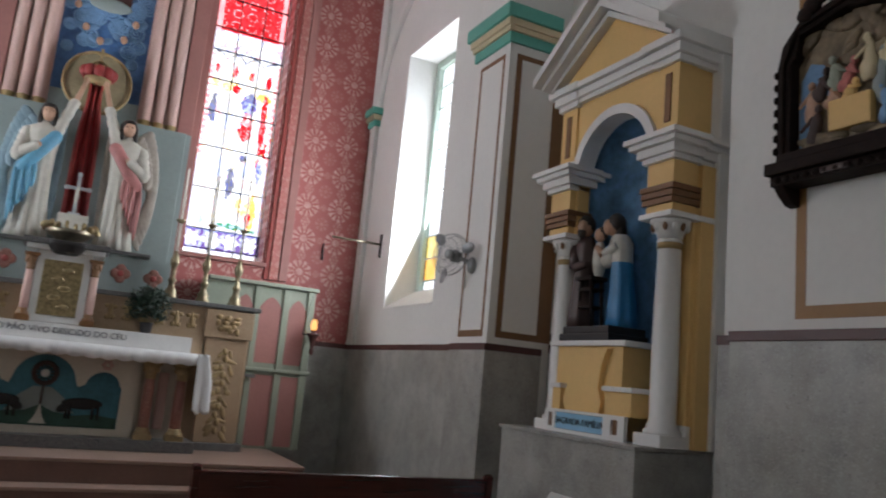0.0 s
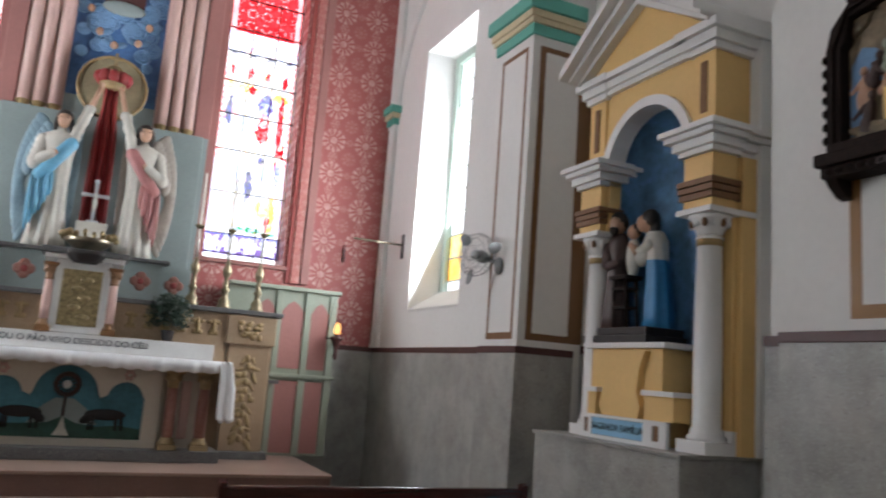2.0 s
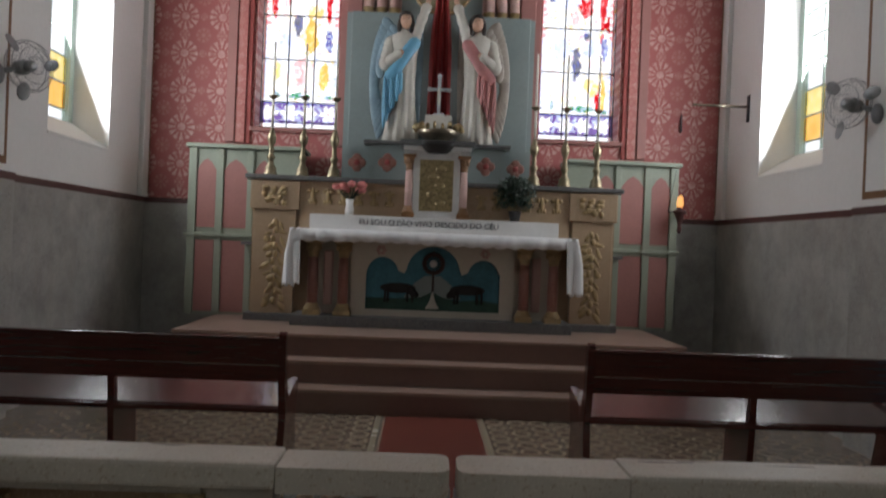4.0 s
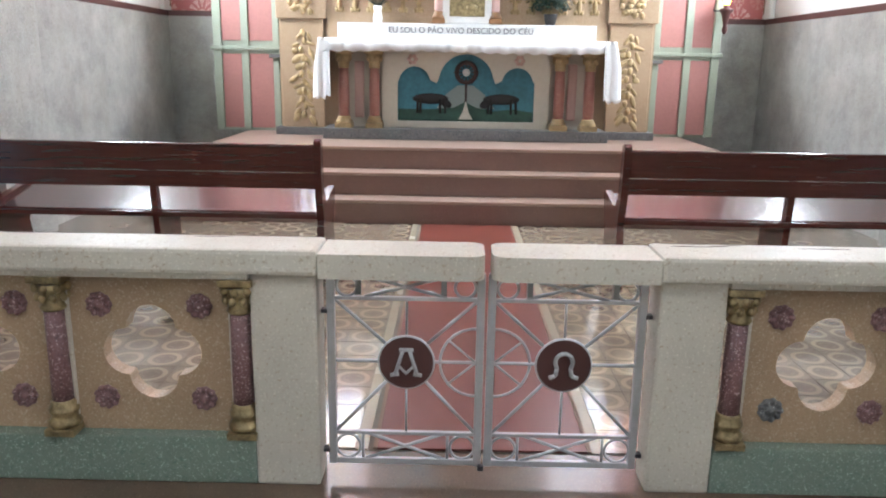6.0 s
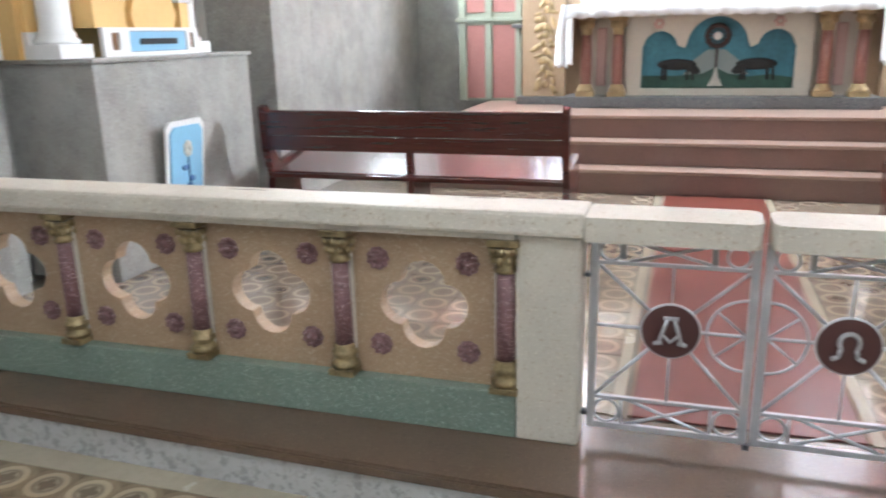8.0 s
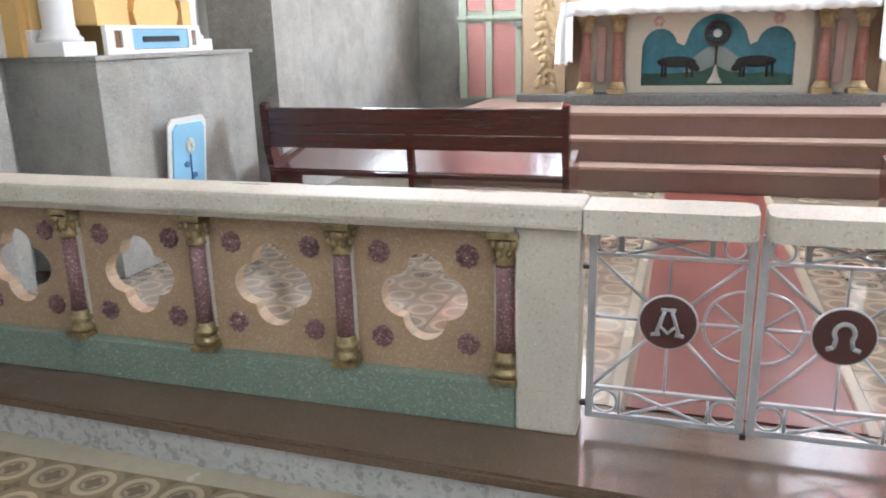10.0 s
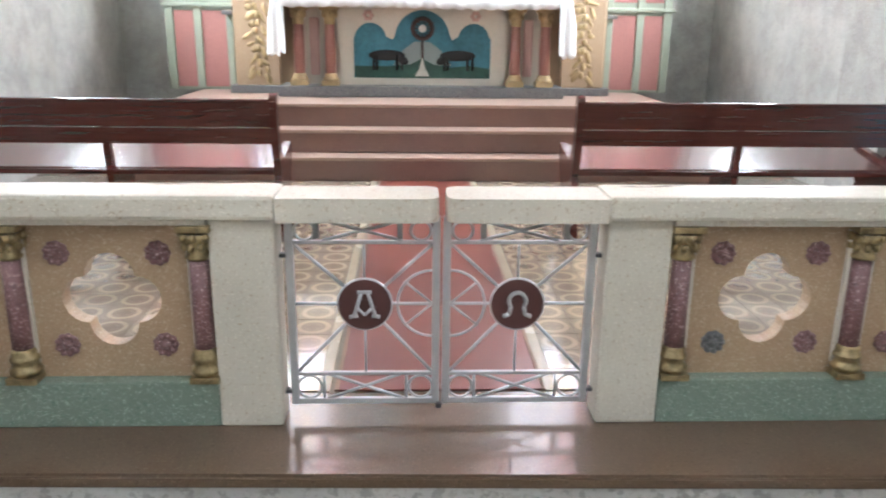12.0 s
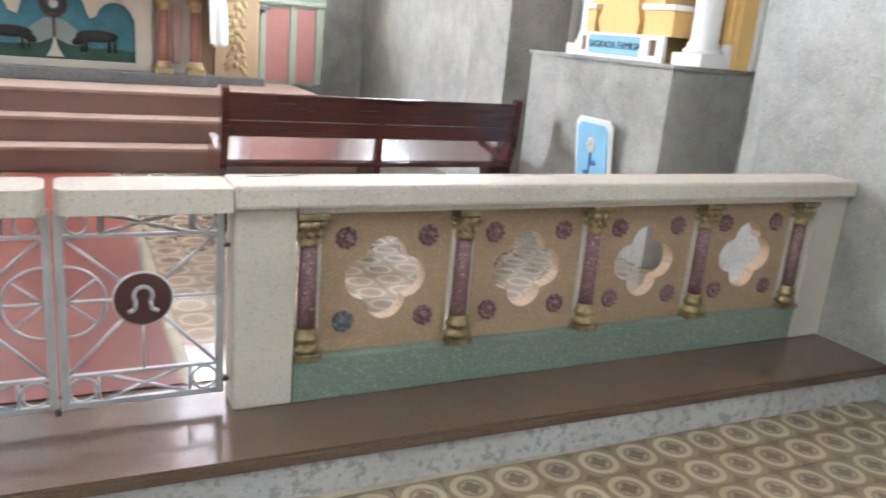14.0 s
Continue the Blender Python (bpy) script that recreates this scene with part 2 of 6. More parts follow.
BENCH = wood("varnished_red_wood", (0.045, 0.009, 0.007), (0.072, 0.0145, 0.0105), 0.25, 0.6)
DARKWOOD = wood("carved_dark_wood", (0.008, 0.004, 0.003), (0.018, 0.009, 0.006), 0.7, 0.0)
DARKWOOD.node_tree.nodes["Principled BSDF"].inputs["Specular IOR Level"].default_value = 0.2
CARPET = surface("smooth_red_runner", (0.165, 0.043, 0.03), 0.12, 0.38, 0, 1.2, 120, 0.03, 0.12, 0.01)
CARPETB = surface("carpet_binding", (0.28, 0.19, 0.14), 0.2, 0.9, 0, 3, 200, 0.4)
REDWALL = stencil("red_stencilled_wall", (0.42, 0.12, 0.11), (0.72, 0.52, 0.46), 0.445, 0.445)
REDPLAIN = surface("red_wall_paint", (0.36, 0.075, 0.065), 0.15, 0.6)
PINK = surface("pink_wall_paint", (0.38, 0.17, 0.15), 0.15, 0.55)
PALEPINK = surface("pale_pink_paint", (0.58, 0.38, 0.33), 0.12, 0.55)
PINKPAT = stencil("pink_stencilled_moulding", (0.5, 0.16, 0.14), (0.75, 0.55, 0.47), 0.12, 0.14)
MINT = surface("mint_green_paint", (0.31, 0.345, 0.27), 0.12, 0.55)
TEAL = surface("teal_paint", (0.12, 0.42, 0.34), 0.1, 0.6)
CREAMP = surface("cream_paint", (0.66, 0.56, 0.36), 0.1, 0.6)
OCHRE = surface("ochre_paint", (0.76, 0.5, 0.19), 0.08, 0.55, big=1.5)
BROWNP = surface("brown_paint", (0.2, 0.095, 0.035), 0.15, 0.5)
OCHREBROWN = surface("ochre_brown_paint", (0.3, 0.15, 0.045), 0.15, 0.5)
MAROON = surface("maroon_paint", (0.085, 0.03, 0.027), 0.15, 0.45)
WHITEP = surface("white_gloss_paint", (0.78, 0.77, 0.75), 0.05, 0.42, big=2)
GREYP = surface("grey_blue_paint", (0.27, 0.32, 0.31), 0.12, 0.6)
STONEW = surface("pale_altar_stone", (0.6, 0.55, 0.46), 0.1, 0.5)
MARBLEW = surface("white_marble", (0.72, 0.71, 0.69), 0.1, 0.3, big=3)
PINKMAR = speckled("pink_marble", (0.32, 0.14, 0.11), [((0.25, 0.08, 0.06), 0.7), ((0.6, 0.38, 0.32), 0.6)], 60, 0.3)
CLOTH = surface("white_linen", (0.82, 0.82, 0.82), 0.05, 0.85, 0, 6, 120, 0.3)
SKYPAINT = surface("blue_painted_panel", (0.06, 0.21, 0.275), 0.35, 0.55, 0, 3.5, 25, 0.2)
GREENPAINT = surface("green_painted_meadow", (0.03, 0.09, 0.065), 0.35, 0.55, 0, 6, 30, 0.2)
DARKPAINT = surface("black_brown_paint", (0.016, 0.013, 0.012), 0.3, 0.5)
NICHEBLUE = surface("sky_blue_niche_paint", (0.2, 0.42, 0.68), 0.5, 0.6, 0, 3.2, 20, 0.1)
SWIRL = surface("cloud_blue_paint", (0.19, 0.35, 0.58), 0.35, 0.6)
HALO = surface("dull_gold_halo_paint", (0.3, 0.25, 0.15), 0.25, 0.55, 0.1, 6, 40, 0.2)
DULLGILT = surface("worn_dull_gilding", (0.42, 0.3, 0.15), 0.35, 0.5, 0.25, 14, 70, 0.4)
BRONZE = surface("tarnished_bronze", (0.3, 0.25, 0.16), 0.4, 0.42, 0.8, 8, 60, 0.1)
GREYINK = surface("worn_grey_lettering", (0.07, 0.07, 0.075), 0.3, 0.6)
DEEPBLUE = surface("deep_blue_paint", (0.07, 0.17, 0.38), 0.45, 0.6, 0, 4.5)
CARDBLUE = surface("pale_blue_card", (0.27, 0.52, 0.72), 0.1, 0.5)
ROBEBLUE = surface("robe_blue_paint", (0.03, 0.2, 0.42), 0.2, 0.45, 0, 5)
ROBELIGHT = surface("light_blue_paint", (0.16, 0.42, 0.6), 0.2, 0.45, 0, 5)
ROBERED = surface("drape_red_paint", (0.34, 0.035, 0.035), 0.25, 0.5, 0, 5)
ROBEPINK = surface("robe_rose_paint", (0.5, 0.21, 0.2), 0.2, 0.5, 0, 5)
ROBEBROWN = surface("robe_brown_paint", (0.07, 0.04, 0.035), 0.25, 0.5, 0, 5)
IVORY = surface("ivory_plaster", (0.6, 0.57, 0.5), 0.15, 0.5, 0, 5)
TAN = surface("tan_plaster", (0.5, 0.3, 0.2), 0.15, 0.5, 0, 8)
HAIR = surface("dark_hair_paint", (0.025, 0.017, 0.013), 0.2, 0.5)
WAX = surface("candle_wax", (0.8, 0.77, 0.68), 0.05, 0.5)
WINGTAN = surface("tan_wing_paint", (0.4, 0.35, 0.3), 0.25, 0.5, 0, 6)
WINGBLUE = surface("pale_wing_paint", (0.25, 0.36, 0.42), 0.25, 0.5, 0, 6)
LEAF = surface("dark_leaf", (0.015, 0.035, 0.018), 0.4, 0.5, 0, 12)
PETAL = surface("rose_petal", (0.6, 0.2, 0.18), 0.3, 0.6, 0, 12)
STEEL = surface("grey_fan_metal", (0.3, 0.31, 0.31), 0.15, 0.4, 0.6)
LEAD = surface("window_lead", (0.05, 0.05, 0.055), 0.2, 0.5, 0.3)
PALEGREEN = surface("pale_green_window_paint", (0.55, 0.66, 0.58), 0.1, 0.5)
INK = surface("dark_lettering", (0.02, 0.025, 0.03), 0.1, 0.6)
ROCK = surface("painted_rock", (0.24, 0.18, 0.11), 0.5, 0.6, 0, 7, 30, 0.5)
TILE_N = ring_tile("nave_cement_tile", (0.28, 0.215, 0.135), (0.45, 0.37, 0.245), (0.33, 0.27, 0.19))
TILE_C = ring_tile("chancel_cement_tile", (0.32, 0.26, 0.195), (0.45, 0.37, 0.27), (0.3, 0.24, 0.175), 0.1, None, 0.3)
TILE_NF = ring_tile("nave_cement_tile_far", (0.28, 0.215, 0.135), (0.45, 0.37, 0.245), (0.33, 0.27, 0.19), 0.22, (0.0, -0.452))
TILE_CF = ring_tile("chancel_cement_tile_far", (0.32, 0.26, 0.195), (0.45, 0.37, 0.27), (0.3, 0.24, 0.175), 0.13, (0.0, 0.36), 0.3)
TILEB = surface("plain_beige_tile", (0.4, 0.35, 0.26), 0.15, 0.25)
GROUT = surface("floor_bed", (0.2, 0.17, 0.13), 0.2, 0.7)
DAY = glow("bright_sky", (0.95, 0.98, 1.0), 15.0)
DAYSG = glow("bright_sky_rear", (0.97, 0.98, 1.0), 18.0)
FLAME = glow("lamp_flame", (1.0, 0.42, 0.12), 12.0)
GCOL = [stained("glass_" + n, c) for n, c in (("clear", (0.97, 0.97, 0.97)), ("red", (0.8, 0.16, 0.18)), ("rose", (0.95, 0.55, 0.56)),
        ("blue", (0.4, 0.42, 0.62)), ("violet", (0.42, 0.34, 0.55)), ("amber", (0.93, 0.7, 0.35)), ("green", (0.22, 0.5, 0.34)), ("smoke", (0.42, 0.42, 0.48)), ("pale", (0.75, 0.8, 0.95)), ("straw", (0.95, 0.82, 0.5)), ("blush", (0.92, 0.66, 0.66)), ("ruby", (0.62, 0.07, 0.1)))]


# ---- mesh helpers ----
def part(name, bm, material, parent=None, label=""):
    bmesh.ops.recalc_face_normals(bm, faces=bm.faces)
    me = bpy.data.meshes.new(name)
    bm.to_mesh(me)
    bm.free()
    for mm in (material if isinstance(material, (list, tuple)) else [material]):
        me.materials.append(mm)
    ob = new(name, me)
    if parent:
        ob.parent = parent
    if label:
        ob["label"] = label
    return ob


def thing(name, label, category, group="", at=(0, 0, 0), dy=0.0):
    ob = new(name)
    ob.location = (at[0], at[1] + dy, at[2])
    ob.empty_display_size = 0.1
    return tagged(ob, label, category, group)


def box(bm, x0, x1, y0, y1, z0, z1, bev=0.0, mi=0):
    r = bmesh.ops.create_cube(bm, size=1, matrix=Matrix.LocRotScale(((x0 + x1) / 2, (y0 + y1) / 2, (z0 + z1) / 2), None, (abs(x1 - x0), abs(y1 - y0), abs(z1 - z0))))
    vs = r["verts"]
    fs = {f for v in vs for f in v.link_faces}
    for f in fs:
        f.material_index = mi
    if bev:
        r2 = bmesh.ops.bevel(bm, geom=list({e for v in vs for e in v.link_edges}), offset=bev, segments=2, affect='EDGES', profile=0.6)
        for f in r2["faces"]:
            f.material_index = mi


def B(*a, **k):
    bm = bmesh.new()
    box(bm, *a, **k)
    return bm


def lathe(bm, prof, c=(0, 0, 0), seg=20, mi=0, smooth=True, m=None, sx=1.0, sy=1.0):
    rings = []
    for r, z in prof:
        ring = []
        for i in range(seg):
            a = 2 * math.pi * i / seg
            p = Vector((r * sx * math.cos(a), r * sy * math.sin(a), z))
            p = (m @ p) if m else p
            ring.append(bm.verts.new(p + Vector(c)))
        rings.append(ring)
    for a, b in zip(rings, rings[1:]):
        for i in range(seg):
            f = bm.faces.new((a[i], a[(i + 1) % seg], b[(i + 1) % seg], b[i]))
            f.smooth, f.material_index = smooth, mi
    for ring, rev in ((rings[0], True), (rings[-1], False)):
        f = bm.faces.new(list(reversed(ring)) if rev else ring)
        f.material_index = mi


def tube(bm, p0, p1, r, seg=8, r1=None, mi=0):
    p0, p1 = Vector(p0), Vector(p1)
    d = p1 - p0
    m = d.to_track_quat('Z', 'Y').to_matrix().to_4x4()
    lathe(bm, [(r, 0), (r if r1 is None else r1, d.length)], p0, seg, mi, True, m)


def blob(bm, c, s, mi=0, seg=10, rings=7, m=None, bumpy=0.0, seed=0):
    prof = [(max(0.001, math.sin(math.pi * i / rings)), -math.cos(math.pi * i / rings)) for i in range(rings + 1)]
    k = Matrix.Diagonal((*s, 1))
    mm = (m @ k) if m else k
    n0 = len(bm.verts)
    lathe(bm, prof, c, seg, mi, True, mm)
    if bumpy:
        bm.verts.ensure_lookup_table()
        for v in list(bm.verts)[n0:]:
            d = (v.co - Vector(c))
            v.co += d * bumpy * noise.noise(v.co * 14 + Vector((seed, 0, 0)))


def ringtube(bm, c, R, r, m=None, seg=24, sub=6, mi=0, a0=0.0, a1=2 * math.pi):
    full = abs(a1 - a0 - 2 * math.pi) < 1e-6
    n = seg if full else seg + 1
    rows = []
    for i in range(n):
        a = a0 + (a1 - a0) * i / seg
        row = []
        for j in range(sub):
            b = 2 * math.pi * j / sub
            p = Vector(((R + r * math.cos(b)) * math.cos(a), (R + r * math.cos(b)) * math.sin(a), r * math.sin(b)))
            row.append(bm.verts.new(((m @ p) if m else p) + Vector(c)))
        rows.append(row)
    for i in range(seg):
        a, b = rows[i], rows[(i + 1) % n]
        for j in range(sub):
            f = bm.faces.new((a[j], a[(j + 1) % sub], b[(j + 1) % sub], b[j]))
            f.smooth, f.material_index = True, mi


def plate(bm, loops, to3, depth, mi=0):
    """A flat plate with holes: 2D loops (outer first), placed by to3(u, v, d), of that thickness."""
    edges = []
    for lp in loops:
        vs = [bm.verts.new(to3(u, v, 0)) for u, v in lp]
        edges += [bm.edges.new((vs[i], vs[(i + 1) % len(vs)])) for i in range(len(vs))]
    r = bmesh.ops.triangle_fill(bm, edges=edges, use_beauty=True, use_dissolve=False)
    fs = [g for g in r["geom"] if isinstance(g, bmesh.types.BMFace)]
    e = bmesh.ops.extrude_face_region(bm, geom=fs, use_keep_orig=True)
    off = Vector(to3(0, 0, depth)) - Vector(to3(0, 0, 0))
    for g in e["geom"]:
        if isinstance(g, bmesh.types.BMVert):
            g.co += off
    for f in bm.faces:
        f.material_index = f.material_index or mi


def arc(cu, cv, r, a0, a1, n=10):
    return [(cu + r * math.cos(radians(a0 + (a1 - a0) * i / n)), cv + r * math.sin(radians(a0 + (a1 - a0) * i / n))) for i in range(n + 1)]


def structure(name, bm, material, label, category="wall", dy=0.0):
    ob = part(name, bm, material)
    ob.location.y = dy
    return tagged(ob, label, category, kind="structure")


XZ = lambda y: (lambda u, v, d: (u, y + d, v))
YZ = lambda x, s=1: (lambda u, v, d: (x + s * d, u, v))


# ---- structure ----
PL_C, PL_N = 1.94, 2.02          # top of the stone dado in the chancel and in the nave
REAR = 7.36                      # face of the rear wall
PLAT = 0.62                      # altar platform
EAST = -0.33                     # set-back of the altar end against the drawn plan
PIER = -0.22                     # the same for the piers of the chancel arch
structure("ground_slab", B(-6, 6, -15, 9, -0.6, -0.24), GROUT, "bed of the church floor under tiles", "floor")
structure("nave_floor", B(-3.6, 3.6, -14, -0.15, -0.24, -0.186), GROUT, "mortar bed of the patterned nave floor", "floor")
structure("chancel_floor", B(-3.95, 3.95, 0.26, 4.7, -0.24, -0.006), GROUT, "mortar bed of the patterned chancel floor", "floor")
structure("chancel_side_floor", B(-3.95, 3.95, 4.702, REAR + 0.2, -0.24, -0.005), GROUT, "beige floor beside the altar platform", "floor")
def skewed(o, z0, z1, bev=0.0):
    """A slab whose front edge runs slightly askew to the rail."""
    bm = bmesh.new()
    plate(bm, [[(-3.598, 0.258), (-3.598, -0.235 + o), (3.598, -0.41 + o), (3.598, 0.258)]], lambda u, v, d: (u, v, z0 + d), z1 - z0)
    if bev:
        bmesh.ops.bevel(bm, geom=[e for e in bm.edges if len(e.link_faces) == 2 and e.calc_face_angle(0) > 1.0], offset=bev, segments=2, affect='EDGES')
    return bm


structure("rail_step", skewed(0.0, -0.05, 0.0, 0.012), BROWNSTEP, "polished brown granite step under the communion rail", "step")
structure("step_riser", skewed(0.02, -0.24, -0.051), RISER, "white speckled granite riser of the rail step", "step")
structure("floor_border", B(-3.598, 3.598, -0.358, -0.15, -0.2, -0.18), TILEB, "plain beige tile border along the step", "floor")
for i, (yf, zt) in enumerate(((4.70, 0.207), (4.97, 0.414), (5.24, PLAT))):
    w = 2.62 - 0.1 * i
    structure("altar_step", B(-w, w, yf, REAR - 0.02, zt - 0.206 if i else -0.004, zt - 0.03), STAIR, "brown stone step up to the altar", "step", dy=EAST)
    # paler than the riser to paint in the light on its top
    structure("step_tread", B(-w - 0.012, w + 0.012, yf - 0.015, REAR - 0.018, zt - 0.03, zt, bev=0.006), TREAD, "brown stone tread of the altar steps, coloured as lit", "step", dy=EAST)

for s in (1, -1):
    side = "right" if s > 0 else "left"
    # chancel side wall with a tall window opening
    bm = bmesh.new()
    plate(bm, [[(4.05, -0.2), (REAR + 0.4, -0.2), (REAR + 0.4, 8.2), (4.05, 8.2)], [(4.94, 2.38), (6.28, 2.38), (6.28, 5.62), (4.94, 5.62)]], YZ(s * 3.5, s), 0.5)
    structure("chancel_wall_" + side, bm, PLASTER, "white plastered chancel side wall with a tall window", dy=EAST)
    structure("chancel_dado_" + side, B(s * 3.475, s * 3.5, 4.05, REAR, 0, PL_C - 0.06), GRANITE, "grey granite dado of the chancel wall", "dado", dy=EAST)
    structure("dado_trim_" + side, B(s * 3.465, s * 3.5, 4.05, REAR, PL_C - 0.06, PL_C, bev=0.006), MAROON, "dark maroon dado rail", "trim", dy=EAST)
    # pier of the chancel arch
    structure("arch_pier_" + side, B(s * 3.39, s * 4.3, 3.42, 4.05, -0.2, 8.2), PLASTER, "white plastered pier of the chancel arch", "pillar", dy=PIER)
    structure("pier_dado_" + side, B(s * 3.365, s * 3.95, 3.395, 4.06, 0, PL_C - 0.06), GRANITE, "grey granite dado of the arch pier", "dado", dy=PIER)
    structure("pier_trim_" + side, B(s * 3.355, s * 3.95, 3.385, 4.062, PL_C - 0.06, PL_C, bev=0.006), MAROON, "dark maroon dado rail on the pier", "trim", dy=PIER)
    for z0, z1, o, mat in ((4.75, 4.85, 0.03, TEAL), (4.85, 4.9, 0.05, CREAMP), (4.9, 4.97, 0.07, CREAMP), (4.97, 5.1, 0.1, TEAL)):
        structure("pier_capital", B(s * (3.39 - o), s * 3.9, 3.42 - o, 4.05 + o, z0, z1, bev=0.008), mat, "teal and cream moulded pier capital", "capital", dy=PIER)
    # painted stripe borders on the pier
    for a, b in ((3.5, 3.97),):
        bm = bmesh.new()
        plate(bm, [[(a, 2.0), (b, 2.0), (b, 4.66), (a, 4.66)], [(a + 0.035, 2.06), (b - 0.035, 2.06), (b - 0.035, 4.62), (a + 0.035, 4.62)]], YZ(s * 3.387, s), 0.003)
        structure("painted_stripe", bm, BROWNP, "brown painted stripe frame on the pier", "trim", dy=PIER)
    bm = bmesh.new()
    plate(bm, [[(s * 3.47, 2.0), (s * 4.2, 2.0), (s * 4.2, 4.66), (s * 3.47, 4.66)], [(s * 3.53, 2.06), (s * 3.9, 2.06), (s * 3.9, 4.61), (s * 3.53, 4.61)]], XZ(3.417), 0.003)
    structure("painted_stripe", bm, BROWNP, "brown painted stripe frame on the pier front", "trim", dy=PIER)
    # recess behind the side altar, then the nave wall
    structure("recess_wall_" + side, B(s * 4.05, s * 4.4, 0.9, 3.2, -0.2, 8.2), PLASTER, "white plastered wall behind the side altar")
    structure("recess_dado_" + side, B(s * 4.025, s * 4.05, 0.9, 3.17, 0, PL_C - 0.02), GRANITE, "grey granite dado behind the side altar", "dado")
    structure("recess_trim_" + side, B(s * 4.015, s * 4.05, 0.9, 3.164, PL_C - 0.02, PL_C + 0.05), MAROON, "dark maroon dado rail", "trim")
    structure("nave_step_wall_" + side, B(s * 3.8, s * 4.3, 0.615, 0.9, -0.2, 8.2), PLASTER, "white plastered wall offset")
    structure("offset_dado_" + side, B(s * 3.775, s * 3.8, 0.615, 0.925, -0.2, PL_N - 0.06), GRANITE, "grey granite dado of the wall offset", "dado")
    structure("offset_trim_" + side, B(s * 3.767, s * 3.8, 0.615, 0.93, PL_N - 0.06, PL_N), MAROON, "dark maroon dado rail", "trim")
    bm = bmesh.new()
    outer = [(-14, -0.24), (0.615, -0.24), (0.615, 8.2), (-14, 8.2)]
    wins = [[(y - 0.65, 2.9), (y + 0.65, 2.9), (y + 0.65, 5.5), (y - 0.65, 5.5)] for y in (-2.6, -6.2, -9.8)]
    plate(bm, [outer] + wins, YZ(s * 3.6, s), 0.5)
    structure("nave_wall_" + side, bm, PLASTER, "white plastered nave wall")
    structure("nave_dado_" + side, B(s * 3.575, s * 3.6, -14, 0.64, -0.2, PL_N - 0.06), GRANITE, "grey granite dado of the nave wall", "dado")
    structure("nave_trim_" + side, B(s * 3.565, s * 3.6, -14, 0.645, PL_N - 0.06, PL_N, bev=0.006), MAROON, "dark maroon dado rail of the nave wall", "trim")
    # painted frame on the nave wall
    bm = bmesh.new()
    plate(bm, [[(-0.3, 2.08), (0.4, 2.08), (0.4, 4.2), (-0.3, 4.2)], [(-0.235, 2.15), (0.335, 2.15), (0.335, 4.13), (-0.235, 4.13)]], YZ(s * 3.597, s), 0.003)
    structure("painted_stripe", bm, OCHREBROWN, "ochre brown painted frame on the nave wall", "trim", -0.19)
    # corner pilaster with a small teal capital and rib
    structure("corner_pilaster_" + side, B(s * 3.44, s * 3.5, REAR - 0.22, REAR, PL_C, 8.2, bev=0.01), PLASTER, "slim white corner pilaster", "pillar", dy=EAST)
    for z0, z1, o, mat in ((4.9, 4.98, 0.03, TEAL), (4.98, 5.05, 0.06, CREAMP), (5.05, 5.14, 0.09, TEAL)):
        structure("corner_capital", B(s * (3.44 - o), s * 3.5, REAR - 0.22 - o, REAR - 0.001, z0, z1, bev=0.006), mat, "small teal and cream corner capital", "capital", dy=EAST)
    bm = bmesh.new()
    ringtube(bm, (s * 3.49, 5.6, 5.12), 1.56, 0.06, Matrix(((0, 0, 1, 0), (1, 0, 0, 0), (0, 1, 0, 0), (0, 0, 0, 1))), 32, 8, 0, 0.0, math.pi)
    structure("wall_arch_" + side, bm, PLASTER, "white moulded arch over the side window", "moulding", dy=EAST)
    structure("painted_stripe", B(s * 3.436, s * 3.439, REAR - 0.05, REAR - 0.02, PL_C + 0.05, 4.85), BROWNP, "thin brown painted line in the corner", "trim", dy=EAST)

# rear wall with two tall openings
WX0, WX1, WZ0, WZ1 = 1.24, 2.21, 2.84, 7.2
bm = bmesh.new()
plate(bm, [[(-3.9, -0.2), (3.9, -0.2), (3.9, 8.2), (-3.9, 8.2)], [(WX0, WZ0), (WX1, WZ0), (WX1, WZ1), (WX0, WZ1)], [(-WX0, WZ0), (-WX1, WZ0), (-WX1, WZ1), (-WX0, WZ1)]], XZ(REAR), 0.5)
structure("wall_rear", bm, REDWALL, "red rear wall stencilled with pale flower medallions", dy=EAST)
structure("rear_dado", B(-3.475, 3.475, REAR - 0.025, REAR, 0, PL_C - 0.06), GRANITE, "grey granite dado of the rear wall", "dado", dy=EAST)
structure("rear_trim", B(-3.465, 3.465, REAR - 0.035, REAR, PL_C - 0.06, PL_C), MAROON, "dark maroon dado rail of the rear wall", "trim", dy=EAST)
structure("ceiling", B(-4.4, 4.4, -14.4, 8, 8.2, 8.4), PLASTER, "white plastered ceiling", "ceiling")
bm = bmesh.new()
plate(bm, [[(-4.3, -0.24), (4.3, -0.24), (4.3, 8.2), (-4.3, 8.2)], [(-1.5, -0.2), (1.5, -0.2), (1.5, 3.9), (-1.5, 3.9)]], XZ(-14.4), 0.4)
structure("wall_nave_end", bm, PLASTER, "white wall at the end of the nave with a doorway")


